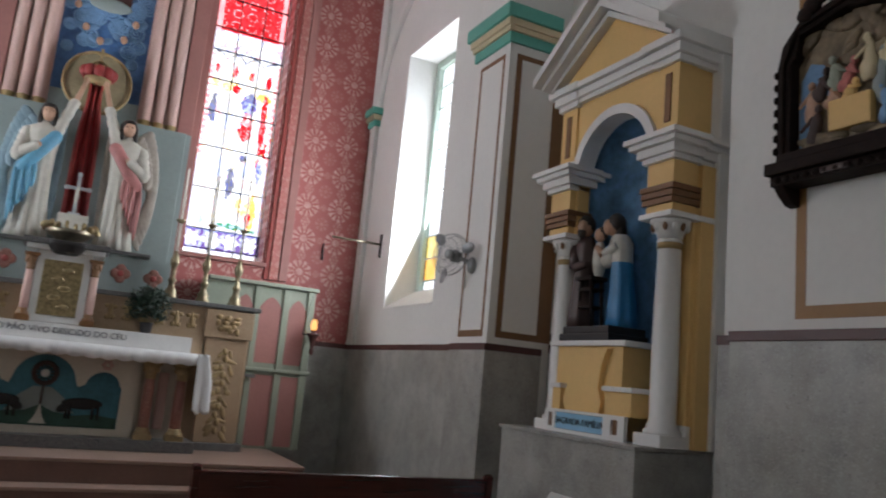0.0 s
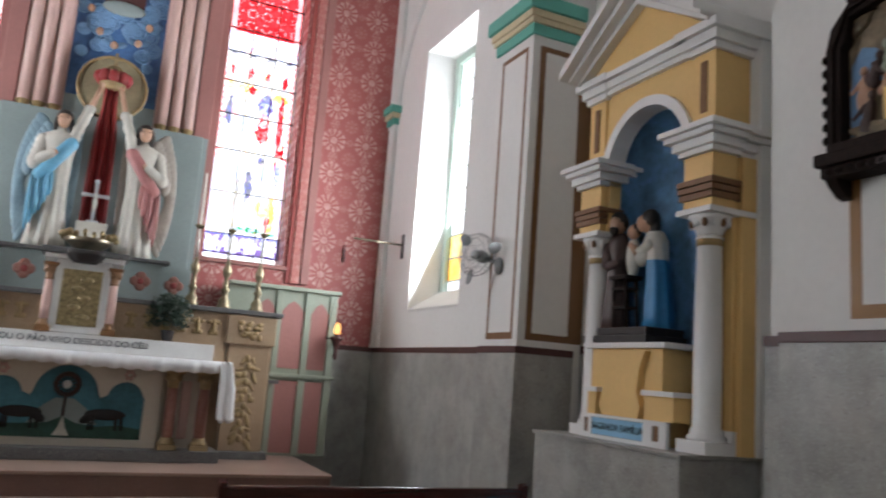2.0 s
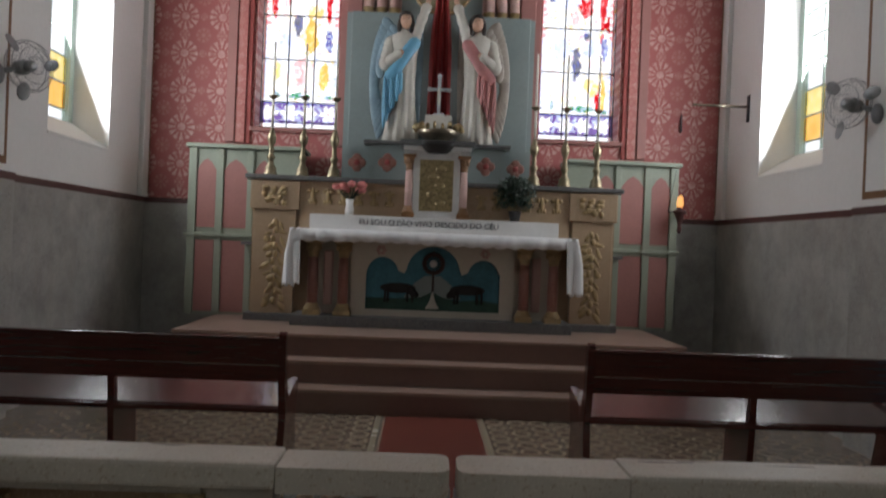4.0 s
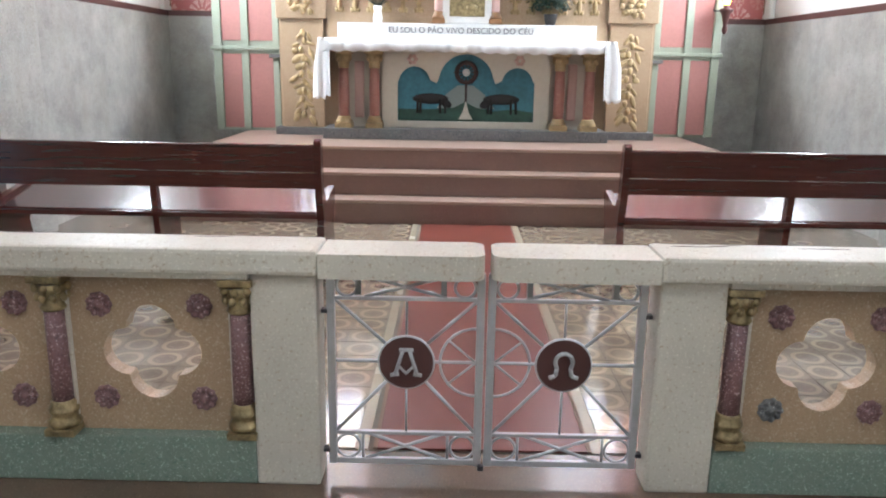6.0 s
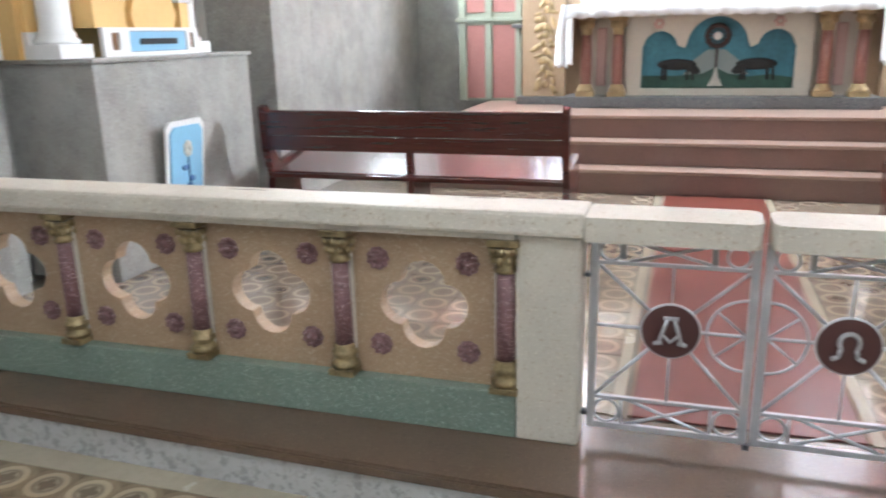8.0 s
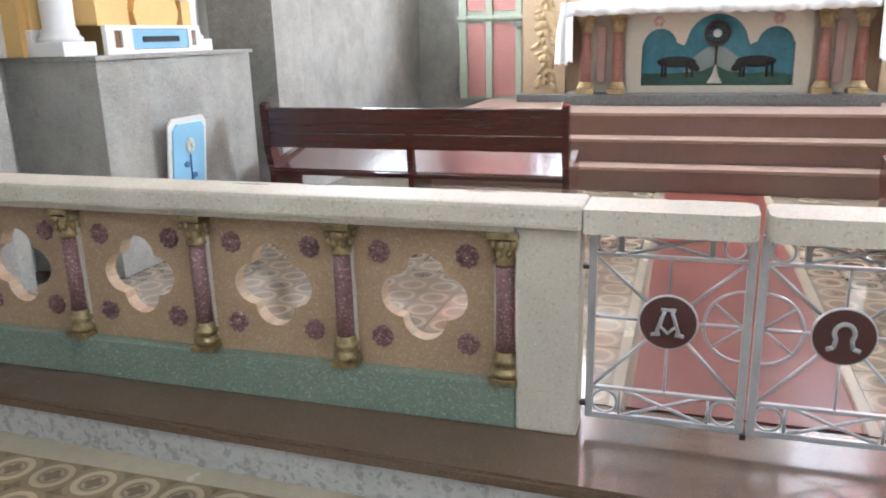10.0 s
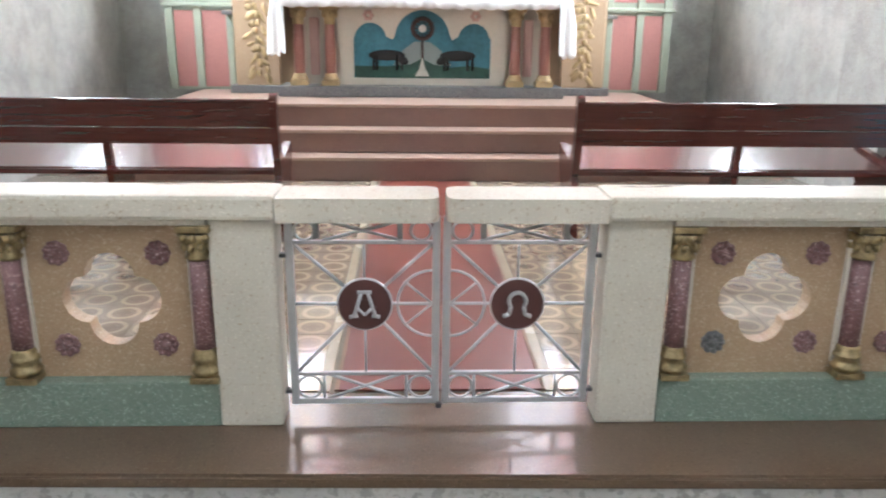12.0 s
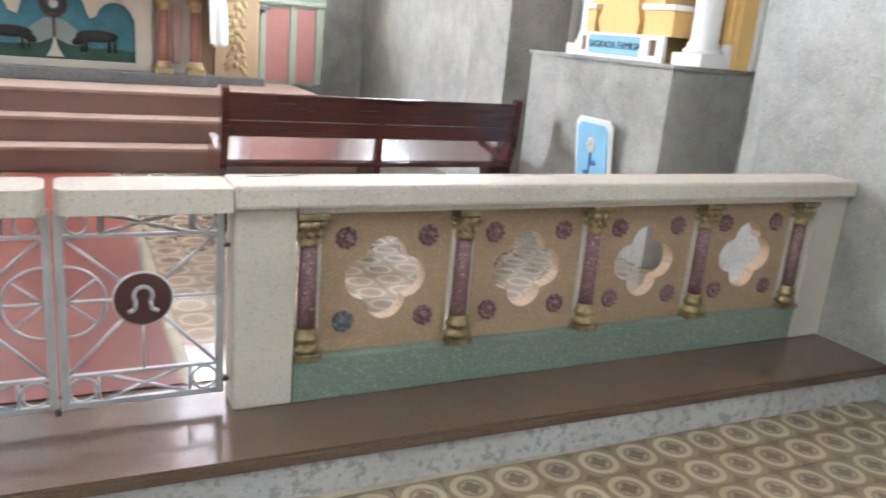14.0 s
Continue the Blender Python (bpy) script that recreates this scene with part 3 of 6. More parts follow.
# ---- windows ----
SHAPES_A = ((0.13, 2.5, 0.035, 0.08, 1), (0.38, 2.5, 0.035, 0.09, 1), (0.6, 2.48, 0.035, 0.08, 1), (0.84, 2.46, 0.04, 0.1, 11), (0.35, 2.3, 0.13, 0.07, 9),
            (0.42, 2.28, 0.06, 0.06, 1), (0.8, 2.24, 0.11, 0.07, 5), (0.12, 2.3, 0.08, 0.06, 9), (0.6, 2.08, 0.11, 0.17, 3), (0.62, 2.22, 0.04, 0.06, 7), (0.15, 1.95, 0.06, 0.2, 7),
            (0.22, 1.98, 0.04, 0.14, 10), (0.6, 1.74, 0.1, 0.13, 1), (0.46, 1.6, 0.06, 0.12, 10), (0.62, 1.9, 0.08, 0.08, 2), (0.83, 1.8, 0.045, 0.52, 1), (0.9, 1.5, 0.03, 0.12, 11), (0.38, 1.8, 0.14, 0.1, 8),
            (0.62, 1.36, 0.045, 0.05, 7), (0.66, 1.22, 0.1, 0.1, 8), (0.5, 1.0, 0.06, 0.2, 7), (0.86, 1.2, 0.045, 0.14, 3), (0.3, 1.2, 0.12, 0.14, 8), (0.84, 0.66, 0.05, 0.28, 5), (0.8, 0.56, 0.04, 0.12, 1), (0.7, 0.74, 0.1, 0.1, 9),
            (0.56, 0.45, 0.17, 0.035, 6), (0.2, 0.49, 0.02, 0.05, 6), (0.86, 0.42, 0.06, 0.03, 6))
SHAPES_B = ((0.15, 2.5, 0.035, 0.08, 1), (0.4, 2.5, 0.035, 0.08, 1), (0.62, 2.5, 0.035, 0.09, 1), (0.85, 2.48, 0.035, 0.08, 1), (0.5, 2.3, 0.16, 0.06, 9), (0.2, 2.28, 0.1, 0.05, 5),
            (0.84, 1.9, 0.045, 0.5, 1), (0.4, 2.02, 0.1, 0.17, 3), (0.42, 2.2, 0.04, 0.05, 7), (0.3, 1.75, 0.08, 0.16, 2), (0.62, 1.85, 0.07, 0.2, 10), (0.14, 1.7, 0.05, 0.25, 1), (0.68, 1.5, 0.1, 0.1, 9),
            (0.45, 1.35, 0.06, 0.14, 7), (0.62, 1.2, 0.09, 0.2, 5), (0.3, 1.1, 0.08, 0.14, 8), (0.85, 1.15, 0.05, 0.15, 3), (0.2, 0.75, 0.09, 0.12, 9), (0.5, 0.78, 0.08, 0.2, 10), (0.8, 0.7, 0.06, 0.16, 5),
            (0.48, 0.45, 0.16, 0.035, 6), (0.86, 0.44, 0.06, 0.04, 6), (0.2, 0.46, 0.06, 0.03, 6))


def stained_colour(u, v, left):
    """Colour index of a piece of the rear windows: u across (0..1), v metres above the sill."""
    q = 5 if left else 0
    h = noise.noise(Vector((u * 37.0, v * 41.0, 2.5 + q)))
    if v < 0.1:
        return 0
    if v < 0.37:
        if abs(v - 0.36) < 0.015 or u < 0.03 or u > 0.97:
            return 3
        cu, cv = ((u * 4) % 1) - 0.5, (v - 0.235) / 0.24
        r, a = math.hypot(cu, cv), math.atan2(cv, cu)
        if r < 0.07:
            return 10
        if r < 0.37 + 0.08 * math.cos(6 * a):
            return 0
        return 8 if h > 0.2 else 4
    if v < 2.75:
        if 0.04 < u < 0.09 or 0.91 < u < 0.96:
            return 0 if int(v * 24) % 2 else (2 if v > 1.3 else 8)
        w = abs(((u * 4) % 1) - 0.5)
        if v > 2.45 and abs(v - (2.74 - 0.385 * w * w)) < 0.014:
            return 7
        wob = noise.noise(Vector((u * 9.0, v * 8.0, 1.0 + q))) + 0.7 * noise.noise(Vector((u * 24.0, v * 22.0, 4.0 + q)))
        best = None
        for su, sv, ru, rv, c in (SHAPES_B if left else SHAPES_A):
            if ((u - su) / ru) ** 2 + ((v - sv) / rv) ** 2 < 0.95 + 0.75 * wob:
                best = c
        if best is not None:
            if h > 0.22:
                return {1: 2, 3: 8, 5: 9, 7: 3, 11: 1, 6: 8}.get(best, 0)
            return {1: 11, 2: 1, 3: 4}.get(best, best) if h < -0.3 else best
        if h > 0.36:
            return 8 if wob > 0 else 10
        return 9 if h < -0.45 else 0
    if v < 3.05:
        cu, cv = ((u * 6) % 1) - 0.5, (((v - 2.75) / 0.15) % 1) - 0.5
        r = math.hypot(cu, cv)
        return (8 if h < 0.15 else 3) if 0.3 < r < 0.42 else (0 if h < 0.3 else 10)
    if u < 0.1 or u > 0.9:
        return 10 if h > 0 else 2
    cu, cv = ((u * 5) % 1) - 0.5, ((v / 0.17) % 1) - 0.5
    r = math.hypot(cu, cv)
    if 0.27 < r < 0.36 and h > -0.1:
        return 2
    return 11 if h < -0.2 or r < 0.1 else 1


def pane_mesh(u0, u1, v0, v1, left):
    """A leaded panel of small coloured pieces; each piece has its own thickness and edge."""
    W = WX1 - WX0
    bm = bmesh.new()
    nu, nv = max(3, round((u1 - u0) * W / 0.016)), max(3, round((v1 - v0) / 0.017))
    grid = {}
    for i in range(nu + 1):
        for j in range(nv + 1):
            uu, vv = u0 + (u1 - u0) * i / nu, v0 + (v1 - v0) * j / nv
            inner = 0 < i < nu and 0 < j < nv
            k = Vector((uu * 40, vv * 40, 0))
            du = noise.noise(k) * 0.009 if inner else 0
            dv = noise.noise(k + Vector((0, 0, 8))) * 0.008 if inner else 0
            grid[i, j] = bm.verts.new((WX0 + (uu + du) * W, 0, WZ0 + vv + dv))
    for i in range(nu):
        for j in range(nv):
            f = bm.faces.new((grid[i, j], grid[i + 1, j], grid[i + 1, j + 1], grid[i, j + 1]))
            f.material_index = stained_colour(u0 + (u1 - u0) * (i + 0.5) / nu, v0 + (v1 - v0) * (j + 0.5) / nv, left)
    r = bmesh.ops.extrude_face_region(bm, geom=list(bm.faces), use_keep_orig=True)
    for g in r["geom"]:
        if isinstance(g, bmesh.types.BMVert):
            g.co.y += 0.006
    return bm


for wi, s in enumerate((1, -1)):
    win = tagged(new("window_%d" % (wi + 1)), "tall stained glass window in red, violet and clear glass", "window", "rear windows", "structure")
    win.location.y = EAST
    vs = [0, 0.12, 0.37, 0.9, 1.45, 1.92, 2.36, 2.76, 3.08, 3.5, 3.95, WZ1 - WZ0]
    us = [0, 0.34, 0.67, 1.0]
    for u0, u1 in zip(us, us[1:]):
        for v0, v1 in zip(vs, vs[1:]):
            ob = part("pane", pane_mesh(u0 + 0.004, u1 - 0.004, v0 + 0.004, v1 - 0.004, s < 0), GCOL, win)
            ob.location = (0 if s > 0 else -(WX0 + WX1), REAR + 0.3, 0)
    x0 = WX0 if s > 0 else -WX1
    W = WX1 - WX0
    for u in us:
        part("lead_bar", B(x0 + u * W - 0.006, x0 + u * W + 0.006, REAR + 0.285, REAR + 0.325, WZ0, WZ1), LEAD, win)
    for v in vs[1:-1]:
        part("lead_bar", B(x0, x0 + W, REAR + 0.288, REAR + 0.322, WZ0 + v - 0.005, WZ0 + v + 0.005), LEAD, win)
    part("sill", B(x0 - 0.05, x0 + W + 0.05, REAR - 0.06, REAR + 0.28, WZ0 - 0.05, WZ0 + 0.006, bev=0.01), PINK, win, "pink painted sill")
    for xa, xb, o, mat, nm in ((WX1 + 0.04, WX1 + 0.10, 0.035, REDPLAIN, "inner_moulding"), (WX1 + 0.10, WX1 + 0.22, 0.06, PINKPAT, "patterned_moulding"), (WX1 + 0.22, WX1 + 0.33, 0.085, PINK, "outer_moulding"), (WX0 - 0.12, WX0 - 0.03, 0.06, PINK, "inner_moulding")):
        part(nm, B(s * xa, s * xb, REAR - o, REAR + 0.01, WZ0 - 0.2, 8.2, bev=0.01), mat, win)
    structure("sky_backdrop", B(s * 1.0, s * 2.5, REAR + 0.62, REAR + 0.64, 2.5, 7.5), DAYSG, "bright sky behind the rear window", "backdrop", dy=EAST)


def side_window(n, s):
    win = tagged(new("window_%d" % n), "tall side window with small panes and an amber bottom pane", "window", "side windows", "structure")
    win.location.y = EAST
    xg = s * 3.93
    y0, y1, z0, z1 = 4.94, 6.28, 2.38, 5.62
    bm = bmesh.new()
    plate(bm, [[(y0, z0), (y1, z0), (y1, z1), (y0, z1)], [(y0 + 0.1, z0 + 0.1), (y1 - 0.1, z0 + 0.1), (y1 - 0.1, z1 - 0.1), (y0 + 0.1, z1 - 0.1)]], YZ(xg - s * 0.04, s), 0.07)
    part("window_frame", bm, PALEGREEN, win)
    ny, nz = 3, 11
    dy, dz = (y1 - y0 - 0.2) / ny, (z1 - z0 - 0.2) / nz
    for i in range(ny + 1):
        part("glazing_bar", B(xg - 0.012, xg + 0.012, y0 + 0.1 + i * dy - 0.01, y0 + 0.1 + i * dy + 0.01, z0 + 0.1, z1 - 0.1), PALEGREEN, win)
    for j in range(nz + 1):
        part("glazing_bar", B(xg - 0.011, xg + 0.011, y0 + 0.1, y1 - 0.1, z0 + 0.1 + j * dz - 0.009, z0 + 0.1 + j * dz + 0.009), PALEGREEN, win)
    for j in range(nz):
        for i in range(ny):
            ob = part("pane", B(xg - 0.003, xg + 0.003, y0 + 0.11 + i * dy, y0 + 0.09 + (i + 1) * dy, z0 + 0.11 + j * dz, z0 + 0.09 + (j + 1) * dz), GCOL[5] if j == 1 else (GCOL[9] if j == 2 else GCOL[0]), win)
    bm = bmesh.new()
    plate(bm, [[(3.49, 2.36), (3.9, 2.36), (3.9, 2.64), (3.49, 2.385)]], lambda u, v, d: (s * u, y0 + 0.001 + d, v), y1 - y0 - 0.002)
    part("sloping_sill", bm, PLASTER, win)
    structure("sky_backdrop", B(s * 4.3, s * 4.32, 4.2, 7.2, 1.8, 6.3), DAY, "bright sky behind the side window", "backdrop", dy=EAST)


side_window(3, 1)
side_window(4, -1)
k = 5
for s in (1, -1):
    for y in (-2.6, -6.2, -9.8):
        win = tagged(new("window_%d" % k), "plain nave window with clear panes", "window", "nave windows", "structure")
        bm = bmesh.new()
        plate(bm, [[(y - 0.65, 2.9), (y + 0.65, 2.9), (y + 0.65, 5.5), (y - 0.65, 5.5)], [(y - 0.57, 2.98), (y - 0.03, 2.98), (y - 0.03, 5.42), (y - 0.57, 5.42)], [(y + 0.03, 2.98), (y + 0.57, 2.98), (y + 0.57, 5.42), (y + 0.03, 5.42)]], YZ(s * 4.02, s), 0.05)
        part("window_frame", bm, PALEGREEN, win)
        structure("sky_backdrop", B(s * 4.3, s * 4.32, y - 1.2, y + 1.2, 2.4, 6.0), DAY, "bright sky behind the nave window", "backdrop")
        k += 1


# ---- communion rail ----
def quatrefoil(cu, cv, r=0.082, d=0.082):
    pts = []
    for k, a in enumerate((0, 90, 180, 270)):
        c = (cu + d * math.cos(radians(a)), cv + d * math.sin(radians(a)))
        pts += arc(c[0], c[1], r, a - 88, a + 88, 10)
    return pts


def rosette(c, r, s, grey, parent):
    bm = bmesh.new()
    m = pose(0, 0, 0, 90, 0, 0)
    lathe(bm, [(r, 0), (r * 0.97, 0.009), (r * 0.85, 0.016), (r * 0.66, 0.017), (r * 0.5, 0.009), (r * 0.38, 0.009), (r * 0.28, 0.019), (0.001, 0.022)], c, 40, 0, True, m)
    for v in bm.verts:
        dx, dz = v.co.x - c[0], v.co.z - c[2]
        q = math.hypot(dx, dz) / r
        if q > 0.45:
            k = 1 - 0.09 * (q - 0.45) * (1 - math.cos(9 * math.atan2(dz, dx)))
            v.co.x, v.co.z = c[0] + dx * k, c[2] + dz * k
            v.co.y += 0.004 * (1 - math.cos(9 * math.atan2(dz, dx))) * (1 if v.co.y < c[1] - 0.008 else 0)
    part("rosette", bm, GREYROSE if grey else PURPLE, parent, "dark grey terrazzo rosette" if grey else "")


def rail_column(x, parent):
    bm = bmesh.new()
    lathe(bm, [(0.035, 0.275), (0.034, 0.42), (0.032, 0.62)], (x, 0.035, 0), 18)
    col = part("column", bm, PURPLE, parent, "purple terrazzo column with gilt base and capital")
    bm = bmesh.new()
    box(bm, x - 0.05, x + 0.05, -0.018, 0.085, 0.168, 0.192, 0.004)
    lathe(bm, [(0.05, 0.192), (0.053, 0.203), (0.053, 0.212), (0.044, 0.222), (0.043, 0.236), (0.049, 0.245), (0.048, 0.256), (0.041, 0.264), (0.042, 0.276), (0.036, 0.286)], (x, 0.035, 0), 18)
    part("column_base", bm, GOLD, col)
    bm = bmesh.new()
    lathe(bm, [(0.037, 0.6), (0.043, 0.61), (0.036, 0.62), (0.042, 0.66), (0.052, 0.69)], (x, 0.035, 0), 16)
    for i in range(8):
        a = 2 * math.pi * i / 8
        for zz, rr, k in ((0.645, 0.044, 0.013), (0.68, 0.052, 0.014)):
            blob(bm, (x + rr * math.cos(a + zz * 30), 0.035 + rr * math.sin(a + zz * 30), zz), (k, k, k * 1.2), 0, 6, 4)
    box(bm, x - 0.055, x + 0.055, -0.02, 0.09, 0.698, 0.722, 0.004)
    part("capital", bm, GOLD, col)


def rail(s):
    t = thing("communion_rail", "cream terrazzo communion rail with pierced panels and gilt columns", "rail", "communion rails")
    part("pier", B(s * 0.545, s * 0.76, 0.0, 0.14, 0.0, 0.744, bev=0.012), CREAM, t)
    X0, DX = (0.812, 0.622) if s > 0 else (0.802, 0.608)
    XE = X0 + 4 * DX + 0.06
    part("pier", B(s * XE, s * 3.574, 0.0, 0.14, 0.0, 0.744, bev=0.012), CREAM, t)
    part("base_course", B(s * 0.761, s * (XE - 0.001), 0.004, 0.14, 0.0, 0.167, bev=0.006), GREENT, t, "green terrazzo base course")
    part("cap", B(s * 0.537, s * 3.574, -0.035, 0.175, 0.744, 0.826, bev=0.014), CREAM, t, "cream terrazzo hand rail, chipped along the edge")
    part("moulding", B(s * 0.761, s * (XE - 0.001), -0.012, 0.15, 0.722, 0.743, bev=0.004), CREAM, t)
    for k in range(5):
        rail_column(s * (X0 + DX * k), t)
    for k in range(4):
        cx = X0 + DX * (k + 0.5)
        bm = bmesh.new()
        a, b = cx - 0.27, cx + 0.27
        plate(bm, [[(s * a, 0.168), (s * b, 0.168), (s * b, 0.721), (s * a, 0.721)], quatrefoil(s * cx, 0.449)], XZ(0.055), 0.06)
        pan = part("pierced_panel", bm, SAND, t, "sand terrazzo panel pierced by a four-lobed opening")
        for e in (a, b):
            part("panel_edge", B(s * e - 0.008, s * e + 0.008, 0.04, 0.115, 0.168, 0.721, bev=0.003), CREAM, pan)
        for i, (dx, dz) in enumerate(((-0.165, 0.163), (0.165, 0.163), (-0.165, -0.163), (0.165, -0.163))):
            rosette((s * (cx + dx), 0.055, 0.449 + dz), 0.0445, s, s > 0 and k == 0 and i == 2, pan)
    # chipped spots and a crack along the back edge of the cap
    rnd = random.Random(6 + s)
    for k in range(9 if s > 0 else 4):
        bm = bmesh.new()
        w = rnd.uniform(0.02, 0.11)
        x = s * rnd.uniform(0.6, 1.9)
        blob(bm, (x, rnd.uniform(0.12, 0.165), 0.8262), (w, rnd.uniform(0.002, 0.006), 0.0012), 0, 9, 4, None, 0.6, k)
        part("chip", bm, ROBEBROWN, t)
    return t


for s in (1, -1):
    rail(s)


# ---- gates ----
def letter_alpha(bm, c):
    for sx in (-1, 1):
        tube(bm, (c[0] + sx * 0.045, c[1], c[2] - 0.045), (c[0] + sx * 0.014, c[1], c[2] + 0.05), 0.008, 8)
        tube(bm, (c[0] + sx * 0.03, c[1], c[2] - 0.045), (c[0] + sx * 0.066, c[1], c[2] - 0.05), 0.008, 8)
        tube(bm, (c[0], c[1], c[2] - 0.042), (c[0] + sx * 0.03, c[1], c[2] - 0.014), 0.006, 8)
    tube(bm, (c[0] - 0.03, c[1], c[2] + 0.054), (c[0] + 0.03, c[1], c[2] + 0.054), 0.008, 8)


def letter_omega(bm, c):
    m = pose(0, 0, 0, 90, 0, 0)
    ringtube(bm, (c[0], c[1], c[2] + 0.015), 0.036, 0.009, m, 20, 8, 0, radians(-40), radians(220))
    for sx in (-1, 1):
        tube(bm, (c[0] + sx * 0.028, c[1], c[2] - 0.008), (c[0] + sx * 0.034, c[1], c[2] - 0.04), 0.009, 8)
        tube(bm, (c[0] + sx * 0.034, c[1], c[2] - 0.04), (c[0] + sx * 0.06, c[1], c[2] - 0.05), 0.009, 8)


def gate(s):
    t = thing("gate", "closed silver iron gate with dark disc and cream top", "gate", "rail gates")
    y = 0.075
    X = lambda v: s * v
    def bar(nm, p0, p1, r=0.006):
        bm = bmesh.new()
        tube(bm, (X(p0[0]), y, p0[1]), (X(p1[0]), y, p1[1]), r, 8)
        part(nm, bm, SILVER, t)
    bm = bmesh.new()
    outer = [(0.535, -0.032), (0.06, -0.032)] + arc(0.06, 0.016, 0.048, 270, 180, 6) + arc(0.06, 0.124, 0.048, 180, 90, 6) + [(0.535, 0.172)]
    plate(bm, [[(X(a), b) for a, b in outer]], lambda u, v, d: (u, v, 0.736 + d), 0.08)
    bmesh.ops.bevel(bm, geom=[e for e in bm.edges if len(e.link_faces) == 2 and e.calc_face_angle(0) > 1.2], offset=0.01, segments=2, affect='EDGES')
    part("cap", bm, CREAM, t, "cream terrazzo gate top with a rounded end")
    for x in (0.018, 0.512):
        part("stile", B(X(x - 0.013), X(x + 0.013), y - 0.012, y + 0.012, 0.05, 0.736, bev=0.003), SILVER, t)
    for z, h in ((0.06, 0.01), (0.165, 0.006), (0.645, 0.006), (0.725, 0.008)):
        part("rail_bar", B(X(0.03), X(0.5), y - 0.008, y + 0.008, z - h, z + h, bev=0.002), SILVER, t)
    bar("brace", (0.13, 0.165), (0.4, 0.066)); bar("brace", (0.13, 0.066), (0.4, 0.165))
    bar("brace", (0.13, 0.72), (0.4, 0.65)); bar("brace", (0.13, 0.65), (0.4, 0.72))
    for x in (0.12, 0.41):
        bar("upright", (x, 0.066), (x, 0.165), 0.005)
    m = pose(0, 0, 0, 90, 0, 0)
    for x, z, r in ((0.07, 0.113, 0.042), (0.46, 0.113, 0.042), (0.07, 0.685, 0.034), (0.46, 0.685, 0.034)):
        bm = bmesh.new()
        ringtube(bm, (X(x), y, z), r, 0.005, m, 24, 6)
        part("ring", bm, SILVER, t)
    cx, cz = 0.262, 0.425
    for ex, ez in ((0.03, 0.17), (0.5, 0.17), (0.03, 0.64), (0.5, 0.64)):
        d = Vector((ex - cx, ez - cz)).normalized() * 0.09
        bar("diagonal", (cx + d.x, cz + d.y), (ex, ez))
    bar("cross_bar", (0.03, cz), (cx - 0.09, cz)); bar("cross_bar", (cx + 0.09, cz), (0.5, cz))
    bar("upright", (cx, 0.17), (cx, cz - 0.09), 0.004); bar("upright", (cx, cz + 0.09), (cx, 0.64), 0.004)
    bm = bmesh.new()
    a0, a1 = ((-90, 90) if s > 0 else (90, 270))
    for r in (0.12,):
        ringtube(bm, (X(0.03), y, cz), r, 0.005, m, 20, 6, 0, radians(a0), radians(a1))
    part("half_ring", bm, SILVER, t)
    for a in (-40, 40):
        d = (math.cos(radians(a)), math.sin(radians(a)))
        bar("spoke", (0.03 + 0.0 * d[0], cz + 0.0 * d[1]), (0.03 + 0.125 * d[0], cz + 0.125 * d[1]), 0.004)
    for x in (0.14, 0.42):
        part("peg", B(X(x - 0.009), X(x + 0.009), y - 0.015, y + 0.015, 0.66, 0.736), STEEL, t)
    bm = bmesh.new()
    lathe(bm, [(0.09, 0), (0.09, 0.016), (0.001, 0.0165)], (X(cx), y + 0.004, cz), 36, 0, False, m)
    disc = part("disc", bm, MAROON, t, "dark maroon disc with a silver letter")
    bm = bmesh.new()
    ringtube(bm, (X(cx), y - 0.006, cz), 0.09, 0.006, m, 36, 8)
    part("disc_rim", bm, SILVER, disc)
    bm = bmesh.new()
    (letter_omega if s > 0 else letter_alpha)(bm, (X(cx), y - 0.016, cz))
    for v in bm.verts:
        v.co.x = X(cx) + (v.co.x - X(cx)) * 0.8
        v.co.z = cz + (v.co.z - cz) * 0.86
    part("letter", bm, SILVER, disc)
    for z in (0.6, 0.1):
        part("hinge", B(X(0.522), X(0.544), y - 0.014, y + 0.014, z - 0.007, z + 0.007, bev=0.002), LEAD, t)
    if s < 0:
        part("latch", B(-0.016, 0.004, y - 0.03, y - 0.012, 0.04, 0.06, bev=0.003), LEAD, t)
    return t


for s in (1, -1):
    gate(s)


